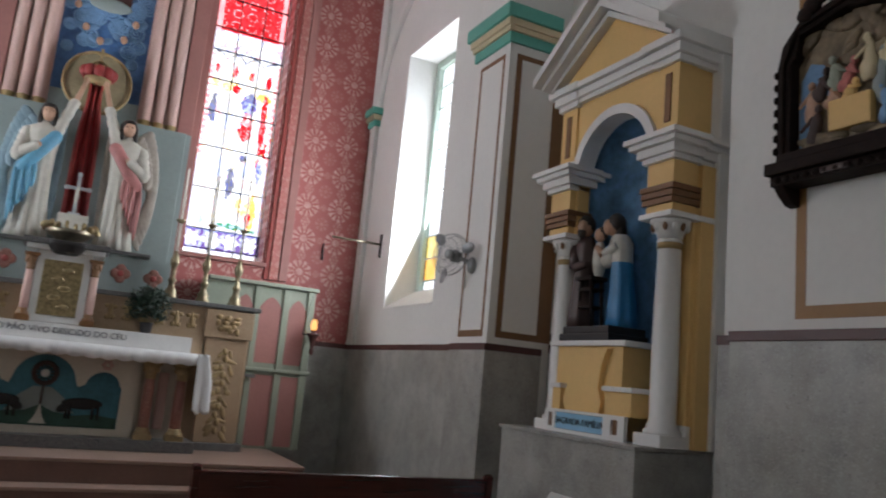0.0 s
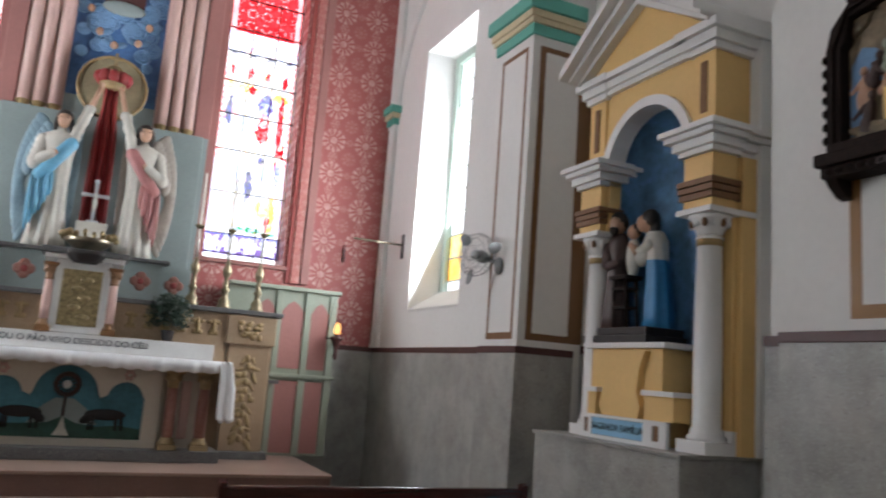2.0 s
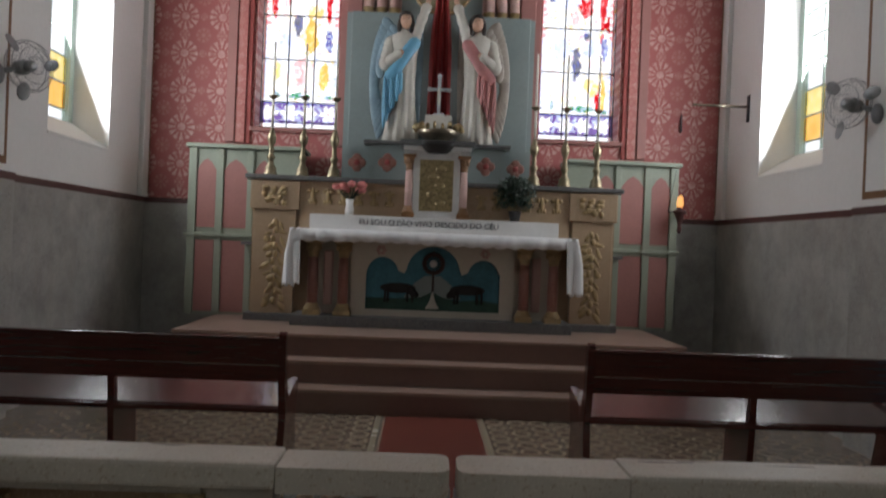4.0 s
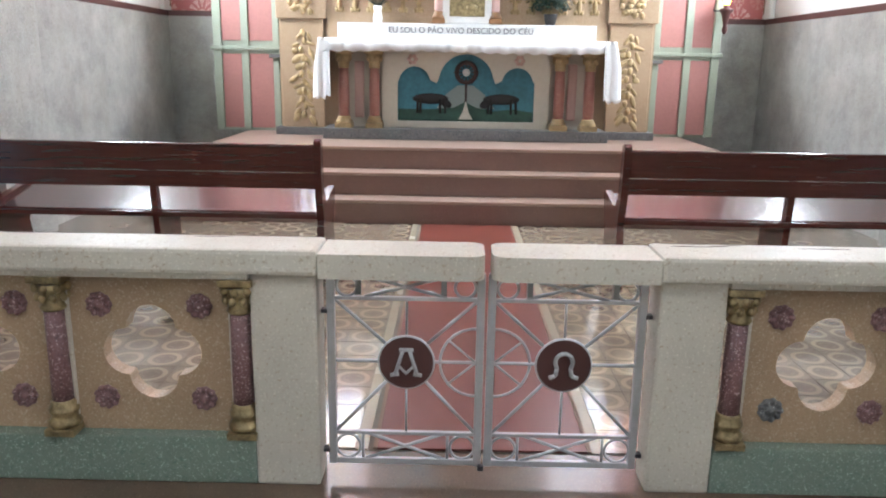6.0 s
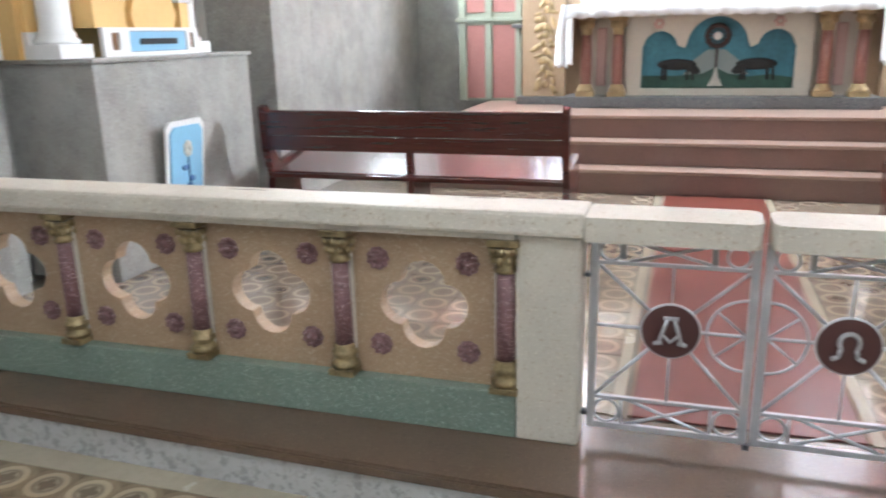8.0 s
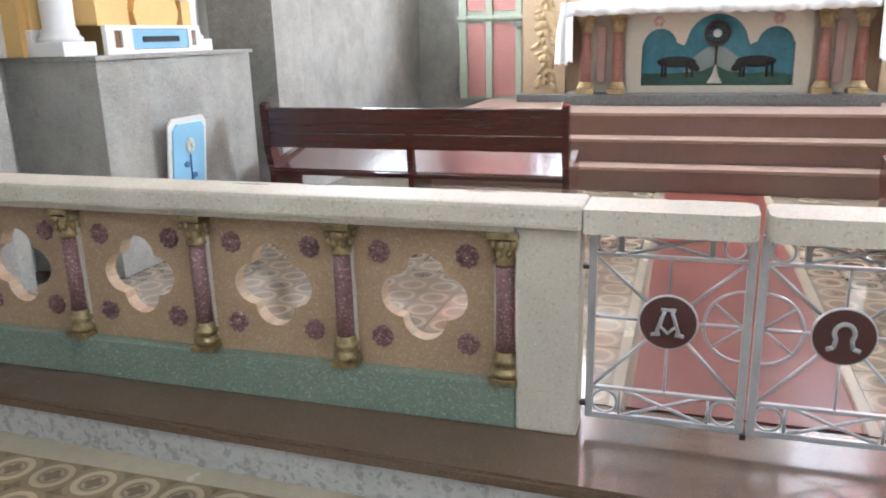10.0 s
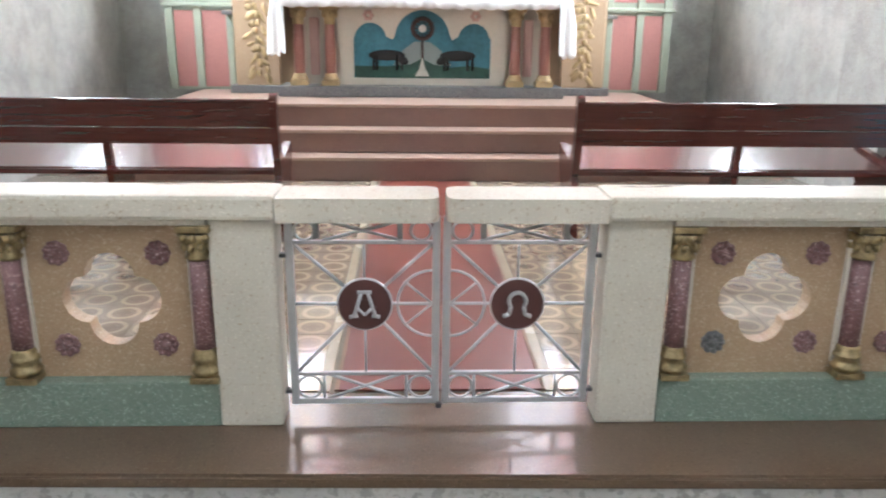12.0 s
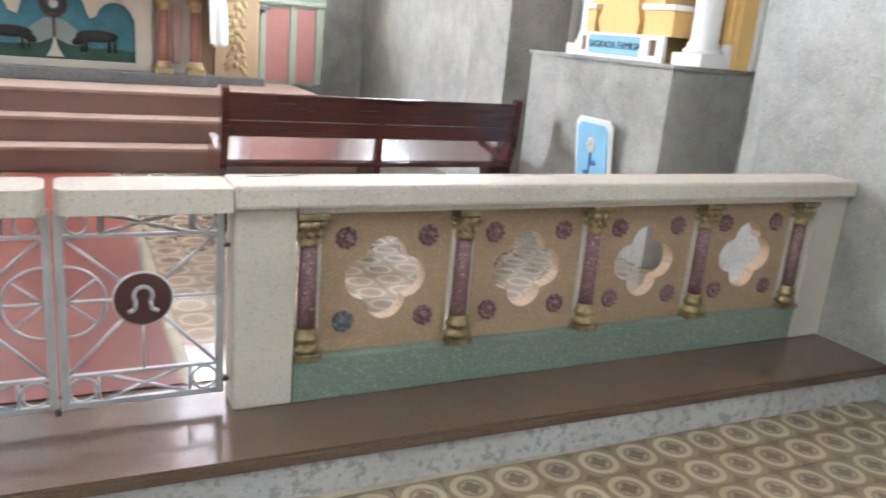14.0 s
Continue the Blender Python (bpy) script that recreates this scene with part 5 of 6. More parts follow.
prof = [(4.55, 0.07), (4.25, 0.08), (4.05, 0.11), (3.8, 0.125), (3.4, 0.13), (3.0, 0.135), (2.66, 0.135)]
rows = [[bm.verts.new((w * (2 * i / N - 1), 6.93 - 0.035 * math.cos((2 * i / N - 1) * 9) - 0.02, z)) for i in range(N + 1)] for z, w in prof]
for a, b in zip(rows, rows[1:]):
    for i in range(N):
        bm.faces.new((a[i], a[i + 1], b[i + 1], b[i])).smooth = True
r = bmesh.ops.extrude_face_region(bm, geom=list(bm.faces), use_keep_orig=True)
for g in r["geom"]:
    if isinstance(g, bmesh.types.BMVert):
        g.co.y += 0.03
part("drape", bm, ROBERED, crown, "dark red folded drape")


def angel(s, robe, wing, label):
    """A robed winged statue with the inner arm raised, in one mesh."""
    bm = bmesh.new()
    x, y, z0 = s * 0.42, 6.72, 2.642
    prof = [(0.19, 0.0), (0.175, 0.1), (0.15, 0.4), (0.14, 0.7), (0.15, 0.95), (0.175, 1.12), (0.15, 1.2), (0.06, 1.25), (0.045, 1.29)]
    lathe(bm, [(r, z0 + z) for r, z in prof], (x, y, 0), 48, 0, True, None, 1.0, 0.7)
    for v in bm.verts:
        a = math.atan2(v.co.y - y, v.co.x - x)
        k = max(0, 1 - (v.co.z - z0) / 1.1) * (0.12 * math.sin(a * 9) + 0.06 * math.sin(a * 17 + 5 * (v.co.z - z0)))
        v.co.x += (v.co.x - x) * k
        v.co.y += (v.co.y - y) * k
    # bowed head with dark hair to the shoulders
    hx = x - s * 0.015
    blob(bm, (hx, y - 0.02, z0 + 1.37), (0.068, 0.075, 0.092), 3, 14, 9)
    blob(bm, (hx, y - 0.094, z0 + 1.36), (0.012, 0.016, 0.022), 3, 8, 6)
    blob(bm, (hx, y + 0.015, z0 + 1.4), (0.09, 0.088, 0.09), 4, 14, 8, None, 0.25, 3)
    blob(bm, (hx, y - 0.05, z0 + 1.447), (0.066, 0.045, 0.025), 4, 10, 6)
    for d in (-1, 1):
        blob(bm, (hx + d * 0.072, y - 0.005, z0 + 1.3), (0.03, 0.045, 0.11), 4, 9, 6, None, 0.25, 5)
        blob(bm, (hx + d * 0.027, y - 0.087, z0 + 1.385), (0.013, 0.008, 0.006), 4, 6, 5)
    # raised inner arm: draped sleeve slipping from the forearm
    sh, hd = Vector((x - s * 0.12, y - 0.03, z0 + 1.12)), Vector((s * 0.1, y + 0.02, z0 + 1.83))
    for k in range(22):
        f = k / 21
        p = sh.lerp(hd, 0.6 * f) + Vector((s * 0.025 * math.sin(f * 3.1), 0, -0.05 * math.sin(f * 3.1)))
        blob(bm, p, (0.056 + 0.006 * math.sin(k * 1.3), 0.058, 0.06 - 0.012 * f), 0, 12, 7)
    tube(bm, sh.lerp(hd, 0.5), hd, 0.032, 10, 0.024, 3)
    blob(bm, hd, (0.028, 0.028, 0.05), 3, 8, 6)
    # outer arm bent across the breast in a wide sleeve
    sh2, el, wr = Vector((x + s * 0.15, y - 0.02, z0 + 1.12)), Vector((x + s * 0.2, y - 0.09, z0 + 0.86)), Vector((x + s * 0.03, y - 0.17, z0 + 0.98))
    for k in range(16):
        f = k / 15
        q = 0.005 * math.sin(k * 1.5)
        blob(bm, sh2.lerp(el, f), (0.07 + q, 0.066, 0.075), 0, 12, 7)
        blob(bm, el.lerp(wr, f * 0.9), (0.06 + q - 0.014 * f, 0.058 - 0.014 * f, 0.068 - 0.02 * f), 0, 12, 7)
    blob(bm, wr, (0.04, 0.026, 0.034), 3, 8, 6)
    # coloured mantle over breast and hip with a long fall of folds
    for k in range(22):
        f = k / 21
        blob(bm, (x + s * (0.13 - 0.24 * f), y - 0.085 - 0.025 * math.sin(f * 3.1), z0 + 0.74 + 0.36 * f), (0.075, 0.055, 0.085), 1, 10, 7, pose(0, 0, 0, 0, -s * 40, 0))
    for k in range(6):
        blob(bm, (x + s * (0.02 + 0.035 * k), y - 0.085 - 0.014 * (k % 2), z0 + 0.66 - 0.045 * k), (0.028, 0.06, 0.15 + 0.03 * k), 1, 10, 8, None, 0.15, k)
    # wings of overlapping feathers in two rows
    for d, reach in ((1, 0.24), (-1, 0.07)):
        for k in range(17):
            f = k / 16
            wx = x + s * d * (0.09 + reach * math.sin(0.35 + f * 2.2))
            blob(bm, (wx, y + 0.12, z0 + 1.3 - 1.1 * f), (0.075 - 0.03 * f, 0.016, 0.16), 2, 10, 6, pose(0, 0, 0, 0, s * d * (26 - 46 * f), 0))
            if k < 9:
                blob(bm, (wx - s * d * 0.06, y + 0.1, z0 + 1.28 - 0.9 * f), (0.05, 0.016, 0.09), 2, 8, 6, pose(0, 0, 0, 0, s * d * (30 - 40 * f), 0))
    ob = part("angel_statue", bm, [IVORY, robe, wing, TAN, HAIR])
    ob.location.y = EAST
    return tagged(ob, label, "statue", "angel statues")


angel(-1, ROBELIGHT, WINGBLUE, "white and blue painted winged statue on the altar")
angel(1, ROBEPINK, WINGTAN, "white and rose painted winged statue on the altar")

cr = thing("altar_cross", "silver standing cross on a white plinth between the statues", "cross", dy=EAST)
part("plinth", B(-0.15, 0.15, 6.62, 6.74, 2.642, 2.96, bev=0.008), IVORY, cr)
bm = bmesh.new()
box(bm, -0.018, 0.018, 6.66, 6.7, 2.961, 3.4, 0.006)
box(bm, -0.105, 0.105, 6.664, 6.696, 3.235, 3.27, 0.006)
box(bm, -0.06, 0.06, 6.65, 6.71, 2.961, 2.985, 0.004)
for p in ((0, 3.405), (-0.11, 3.252), (0.11, 3.252)):
    blob(bm, (p[0], 6.68, p[1]), (0.028, 0.018, 0.028), 0, 8, 6)
part("cross", bm, SILVER, cr)
bm = bmesh.new()
blob(bm, (0, 6.65, 3.17), (0.022, 0.018, 0.11), 0, 8, 6)
part("silver_relief", bm, IVORY, cr)
bowl = thing("gilt_bowl", "low gilded bowl wreathed with metal leaves on the tabernacle", "bowl", dy=EAST)
bm = bmesh.new()
lathe(bm, [(0.1, 2.612), (0.12, 2.63), (0.2, 2.68), (0.24, 2.73), (0.22, 2.735), (0.1, 2.68)], (0, 6.35, 0), 24)
part("bowl", bm, BRASS, bowl)
for k in range(18):
    a = k * math.pi / 9
    bm = bmesh.new()
    blob(bm, (0.24 * math.cos(a), 6.35 + 0.2 * math.sin(a), 2.76 + 0.02 * (k % 2)), (0.05, 0.02, 0.035), 0, 8, 5, pose(0, 0, 0, 0, 40, math.degrees(a)))
    part("metal_leaf", bm, GOLD, bowl)


def candlestick(x, lit):
    t = thing("candlestick", "tall turned brass candlestick with a thin white candle", "candlestick", "altar candlesticks", (x, 6.45, 2.19), dy=EAST)
    bm = bmesh.new()
    lathe(bm, [(0.075, 0.0), (0.078, 0.02), (0.06, 0.04), (0.065, 0.08), (0.035, 0.12), (0.03, 0.17), (0.05, 0.2), (0.028, 0.23), (0.024, 0.33), (0.045, 0.37), (0.05, 0.42), (0.03, 0.47), (0.022, 0.52)], (0, 0, 0), 16)
    part("stem", bm, BRONZE, t)
    bm = bmesh.new()
    lathe(bm, [(0.016, 0.52), (0.015, 0.84)], (0, 0, 0), 10)
    part("candle_sleeve", bm, IVORY, t)
    bm = bmesh.new()
    lathe(bm, [(0.02, 0.83), (0.05, 0.86), (0.055, 0.875), (0.02, 0.88)], (0, 0, 0), 14)
    part("drip_pan", bm, BRONZE, t, "dark brass drip pan")
    bm = bmesh.new()
    lathe(bm, [(0.013, 0.88), (0.012, 1.45), (0.004, 1.46)], (0, 0, 0), 10)
    part("candle", bm, WAX, t)
    return t


for x in (-1.81, -1.465, -1.125, 1.07, 1.412, 1.765):
    candlestick(x, False)

vase = thing("flower_vase", "small glass vase with pink flowers on the altar", "vase", "", (-0.92, 6.27, 1.786), dy=EAST)
bm = bmesh.new()
lathe(bm, [(0.045, 0), (0.05, 0.05), (0.035, 0.11), (0.045, 0.17)], (0, 0, 0), 16)
part("vase", bm, MARBLEW, vase)
bm = bmesh.new()
for k in range(14):
    a = k * 2.4
    tube(bm, (0, 0, 0.15), (0.12 * math.cos(a), 0.05 * math.sin(a), 0.24 + 0.03 * (k % 3)), 0.004, 5)
part("stems", bm, LEAF, vase)
for k in range(9):
    a = k * 2.4
    bm = bmesh.new()
    blob(bm, (0.14 * math.cos(a), 0.05 * math.sin(a), 0.27 + 0.03 * (k % 3)), (0.045, 0.04, 0.035), 0, 9, 6, None, 0.5, k)
    part("flower", bm, PETAL, vase)

pot = thing("potted_plant", "dark green bushy plant in a pot on the altar", "plant", "", (0.86, 6.27, 1.786), dy=EAST)
bm = bmesh.new()
lathe(bm, [(0.05, 0), (0.07, 0.1), (0.075, 0.11), (0.06, 0.112)], (0, 0, 0), 16)
part("pot", bm, DARKPAINT, pot)
bm = bmesh.new()
rnd = random.Random(8)
for k in range(1500):
    a, b, rr = rnd.uniform(0, 6.28), rnd.uniform(-0.7, 1.4), rnd.uniform(0.06, 0.23)
    p = Vector((rr * math.cos(a) * math.cos(b), rr * 0.7 * math.sin(a) * math.cos(b), 0.26 + rr * math.sin(b)))
    q = Vector((rnd.uniform(-1, 1), rnd.uniform(-1, 1), rnd.uniform(-0.3, 1))).normalized() * 0.05
    w = q.orthogonal().normalized() * 0.011
    f = bm.faces.new([bm.verts.new(p), bm.verts.new(p + q * 0.5 + w), bm.verts.new(p + q), bm.verts.new(p + q * 0.5 - w)])
part("foliage", bm, LEAF, pot)


# ---- green panelling either side ----
def panelling(s):
    t = thing("wall_panelling", "mint green wooden panelling with pink arched panels", "panelling", "altar panelling", dy=EAST)
    y = 6.78
    part("backing", B(s * 1.5, s * 2.78, y, y + 0.06, PLAT, 2.5), MINT, t)
    part("top_rail", B(s * 1.5, s * 2.82, y - 0.06, REAR - 0.1, 2.5, 2.545, bev=0.01), MINT, t)
    part("side", B(s * 2.72, s * 2.78, y + 0.061, REAR - 0.03, PLAT, 2.499), MINT, t)
    for a, b in ((2.06, 2.13), (2.4, 2.48), (2.7, 2.79)):
        part("stile", B(s * a, s * b, y - 0.025, y - 0.001, PLAT, 2.499, bev=0.006), MINT, t)
    part("mid_rail", B(s * 2.0, s * 2.82, y - 0.045, y - 0.026, 1.5, 1.54, bev=0.008), MINT, t)
    for cx, w in ((2.59, 0.105), (2.265, 0.13), (1.95, 0.1)):
        bm = bmesh.new()
        plate(bm, [[(s * (cx - w), 1.6), (s * (cx + w), 1.6), (s * (cx + w), 2.25), (s * (cx + w * 0.5), 2.34), (s * cx, 2.38), (s * (cx - w * 0.5), 2.34), (s * (cx - w), 2.25)]], XZ(y - 0.008), 0.007)
        part("arched_panel", bm, PINK, t, "pink painted arched panel")
        part("lower_panel", B(s * (cx - w), s * (cx + w), y - 0.008, y - 0.001, PLAT + 0.03, 1.46), PINK, t)
    part("small_shelf", B(s * 1.99, s * 2.14, 6.6, y - 0.03, 1.42, 1.46, bev=0.006), GRANITE_D, t)
    return t


for s in (1, -1):
    panelling(s)

lampo = thing("sanctuary_lamp", "lit red glass wall lamp on a dark turned bracket", "lamp", "", (2.77, 6.62, 1.98), dy=EAST)
bm = bmesh.new()
lathe(bm, [(0.012, -0.24), (0.03, -0.2), (0.018, -0.15), (0.035, -0.08), (0.05, -0.03), (0.075, 0.0), (0.075, 0.02), (0.03, 0.03), (0.03, 0.06)], (0, 0, 0), 16)
part("bracket", bm, MAROON, lampo)
bm = bmesh.new()
tube(bm, (0, 0, -0.02), (0.0, 0.14, -0.02), 0.012)
tube(bm, (-0.13, 0.0, 0.0), (-0.05, 0.0, 0.0), 0.008)
tube(bm, (-0.13, 0.02, 0.0), (-0.05, 0.02, 0.48), 0.004)
part("chain", bm, LEAD, lampo)
bm = bmesh.new()
lathe(bm, [(0.03, 0.06), (0.038, 0.1), (0.03, 0.16), (0.012, 0.19)], (0, 0, 0), 14)
part("flame_bulb", bm, FLAME, lampo, "glowing orange bulb")


# ---- side altars ----
def side_altar(s, n):
    """Classical side altar on a granite block: two columns, arched niche, entablature and pediment."""
    blk = thing("stone_block", "grey granite block that carries the side altar", "block", "side altar blocks")
    part("block", B(s * 3.375, s * 4.024, 1.19, 2.8, 0, 1.26, bev=0.006), GRANITE, blk)
    part("top_slab", B(s * 3.355, s * 4.024, 1.17, 2.82, 1.26, 1.285, bev=0.005), GRANITE, blk)
    t = thing("side_altar", "white and ochre side altar with columns and niche", "side altar", "side altars", (s * 0.1, 0, 0.034))
    X0, C1, C2, MID = 3.57, 1.28, 2.46, 1.87
    for a, b in ((1.13, 1.44), (2.3, 2.61)):
        part("back_wall", B(s * 3.7, s * 3.82, a, b, 1.251, 3.16), OCHRE, t)
        part("back_strip", B(s * 3.821, s * 3.948, a if a > 2 else a - 0.03, b + 0.03 if a > 2 else b, 1.251, 4.0, bev=0.006), WHITEP, t)
    for c in (C1, C2):
        part("column_plinth", B(s * 3.44, s * 3.655, c - 0.13, c + 0.13, 1.251, 1.33, bev=0.006), WHITEP, t)
        bm = bmesh.new()
        lathe(bm, [(0.12, 1.33), (0.125, 1.35), (0.1, 1.37), (0.105, 1.385), (0.088, 1.41), (0.09, 1.9), (0.078, 2.6), (0.09, 2.61), (0.08, 2.63)], (s * X0, c, 0), 24)
        col = part("column", bm, WHITEP, t, "white painted column with a flared capital")
        bm = bmesh.new()
        lathe(bm, [(0.08, 2.63), (0.09, 2.66), (0.13, 2.73), (0.14, 2.76)], (s * X0, c, 0), 24)
        cap = part("capital", bm, WHITEP, col)
        for i in range(12):
            a = 2 * math.pi * i / 12
            bm = bmesh.new()
            blob(bm, (s * X0 + 0.118 * math.cos(a), c + 0.118 * math.sin(a), 2.71), (0.02, 0.02, 0.035), 0, 6, 5)
            part("leaf", bm, BROWNP if i % 2 else WHITEP, cap)
        bm = bmesh.new()
        lathe(bm, [(0.082, 2.56), (0.084, 2.625)], (s * X0, c, 0), 24)
        part("gilt_neck", bm, GOLDP, col)
        part("abacus", B(s * 3.42, s * 3.95, c - 0.16, c + 0.16, 2.761, 2.8, bev=0.006), WHITEP, t)
        part("pilaster", B(s * 3.66, s * 3.699, c - 0.11, c + 0.11, 1.4, 2.76, bev=0.006), OCHRE, t)
        part("pilaster_foot", B(s * 3.657, s * 3.699, c - 0.12, c + 0.12, 1.251, 1.399, bev=0.006), WHITEP, t)
        part("frieze_block", B(s * 3.46, s * 3.66, c - 0.13, c + 0.13, 2.801, 3.16), OCHRE, t)
        part("frieze_block", B(s * 3.661, s * 3.82, c - 0.112, c + 0.112, 2.801, 3.16), OCHRE, t)
        for k in range(3):
            part("brown_band", B(s * (3.435 - 0.006 * k), s * 3.68, c - 0.152 - 0.006 * k, c + 0.152 + 0.006 * k, 2.86 + 0.045 * k, 2.9 + 0.045 * k, bev=0.005), BROWNP, t, "brown moulded band")
        part("brown_band", B(s * 3.681, s * 3.82, c - 0.135, c + 0.135, 2.86, 2.99, bev=0.006), BROWNP, t)
        for z0, z1, o in ((3.161, 3.2, 0.03), (3.2, 3.26, 0.06), (3.26, 3.3, 0.1), (3.3, 3.34, 0.13)):
            part("cornice", B(s * (3.46 - o), s * 3.68, c - 0.13 - o, c + 0.13 + o, z0, z1, bev=0.006), WHITEP, t)
            part("cornice", B(s * 3.681, s * 3.95, c - 0.1 - o, c + 0.1 + o, z0 + 0.001, z1 - 0.001, bev=0.006), WHITEP, t)
        part("attic_foot", B(s * 3.48, s * 3.82, c - 0.12, c + 0.12, 3.34, 3.41, bev=0.005), WHITEP, t)
        part("attic_block", B(s * 3.5, s * 3.66, c - 0.1, c + 0.1, 3.41, 3.88), OCHRE, t)
        part("attic_block", B(s * 3.661, s * 3.82, c - 0.088, c + 0.088, 3.41, 3.88), OCHRE, t)
        part("attic_inset", B(s * 3.49, s * 3.501, c - 0.03, c + 0.03, 3.46, 3.82, bev=0.004), BROWNP, t, "brown inset strip")
        for z0, z1, o in ((3.88, 3.93, 0.03), (3.93, 4.0, 0.06), (4.0, 4.06, 0.1)):
            part("cornice", B(s * (3.5 - o), s * 3.95, c - 0.1 - o, c + 0.1 + o, z0, z1, bev=0.006), WHITEP, t)
    # arch front with the niche behind it
    bm = bmesh.new()
    R = 0.43
    plate(bm, [[(1.37, 2.8), (MID - R, 2.8), (MID - R, 3.25)] + list(reversed(arc(MID, 3.25, R, 0, 180, 20))) + [(MID + R, 2.8), (2.37, 2.8), (2.37, 3.9), (1.37, 3.9)]], YZ(s * 3.52, s), 0.12)
    part("arch_front", bm, OCHRE, t)
    bm = bmesh.new()
    plate(bm, [[(MID + R + 0.07, 3.2), (MID + R + 0.07, 3.25)] + arc(MID, 3.25, R + 0.07, 0, 180, 24) + [(MID - R - 0.07, 3.2), (MID - R, 3.2)] + list(reversed(arc(MID, 3.25, R - 0.005, 0, 180, 24))) + [(MID + R - 0.005, 3.2)]], YZ(s * 3.485, s), 0.16)
    part("archivolt", bm, WHITEP, t, "white moulded arch")
    bm = bmesh.new()
    prof = [(1.0, 1.3), (1.0, 2.0), (1.0, 2.7), (1.0, 3.25)] + [(math.cos(radians(q)), 3.25 + R * math.sin(radians(q))) for q in (15, 30, 45, 60, 75, 86)]
    rows = [[bm.verts.new((s * (3.63 + 0.3 * k * math.sin(math.pi * i / 18)), MID + R * k * math.cos(math.pi * i / 18), z)) for i in range(19)] for k, z in prof]
    for a, b in zip(rows, rows[1:]):
        for i in range(18):
            bm.faces.new((a[i], a[i + 1], b[i + 1], b[i])).smooth = True
    bmesh.ops.solidify(bm, geom=list(bm.faces), thickness=0.012)
    part("niche_shell", bm, NICHEBLUE, t, "sky blue painted niche with clouds")
    part("entablature", B(s * 3.48, s * 3.95, 1.38, 2.36, 3.9, 3.94), WHITEP, t)
    for z0, z1, o in ((3.94, 4.0, 0.03), (4.0, 4.05, 0.07)):
        part("entablature", B(s * (3.48 - o), s * 3.95, 1.39, 2.35, z0, z1, bev=0.005), WHITEP, t)
    # pediment
    a, b, apex = 1.1, 2.64, 4.6
    bm = bmesh.new()
    plate(bm, [[(1.2, 4.05), (2.54, 4.05), (MID, 4.5)]], YZ(s * 3.46, s), 0.36)
    part("tympanum", bm, OCHRE, t)
    for off, th, xo in ((0.0, 0.075, 3.223), (-0.075, 0.06, 3.303), (-0.14, 0.05, 3.383)):
        bm = bmesh.new()
        a, b = 1.1 - off * 0.3, 2.64 + off * 0.3
        plate(bm, [[(a, 4.063 + off * 0.2), (MID, apex + off), (b, 4.063 + off * 0.2), (b, 4.06 + th + off * 0.2), (MID, apex + th + off), (a, 4.06 + th + off * 0.2)]], YZ(s * xo, s), 3.949 - xo + off * 0.02)
        part("raking_cornice", bm, WHITEP, t)
    # pedestal, wings and plaque
    part("pedestal", B(s * 3.5, s * 3.89, 1.62, 2.42, 1.251, 1.9), OCHRE, t)
    part("pedestal_top", B(s * 3.46, s * 3.895, 1.56, 2.46, 1.9, 1.94, bev=0.006), WHITEP, t)
    bm = bmesh.new()
    pr = [(1.8, 1.42), (2.2, 1.42), (2.24, 1.5), (2.2, 1.6), (2.22, 1.75), (2.28, 1.88), (1.74, 1.88), (1.8, 1.75), (1.82, 1.6), (1.78, 1.5)]
    plate(bm, [pr], YZ(s * 3.45, s), 0.049)
    part("scroll_panel", bm, OCHRE, t)
    for y0, y1 in ((1.44, 1.72), (2.26, 2.36)):
        part("wing", B(s * 3.44, s * 3.6, y0, y1, 1.42, 1.58), OCHRE, t)
        part("wing_top", B(s * 3.42, s * 3.61, y0 - 0.02, y1 + 0.02, 1.58, 1.615, bev=0.004), WHITEP, t)
    bm = bmesh.new()
    plate(bm, [[(1.46, 1.251), (2.39, 1.251), (2.39, 1.42), (1.46, 1.42)], [(1.69, 1.275), (2.26, 1.275), (2.26, 1.4), (1.69, 1.4)], [(1.53, 1.29), (1.6, 1.29), (1.6, 1.39), (1.53, 1.39)], [(2.295, 1.29), (2.345, 1.29), (2.345, 1.39), (2.295, 1.39)]], YZ(s * 3.405, s), 0.03)
    part("plaque_frame", bm, WHITEP, t)
    part("plaque_inset", B(s * 3.42, s * 3.43, 1.48, 2.38, 1.26, 1.415), BROWNP, t)
    pq = part("plaque", B(s * 3.412, s * 3.4195, 1.693, 2.257, 1.278, 1.397), CARDBLUE, t, "pale blue name plaque")
    if s > 0:
        lettering("lettering", "SAGRADA FAMÍLIA", 0.068, Matrix.Translation((3.409, 1.975, 1.337)) @ Matrix(((0, 0, -1, 0), (-1, 0, 0, 0), (0, 1, 0, 0), (0, 0, 0, 1))), INK, t)
    else:
        part("lettering", B(-3.411, -3.407, 1.79, 2.16, 1.318, 1.354), INK, pq)


side_altar(1, 1)
side_altar(-1, 2)


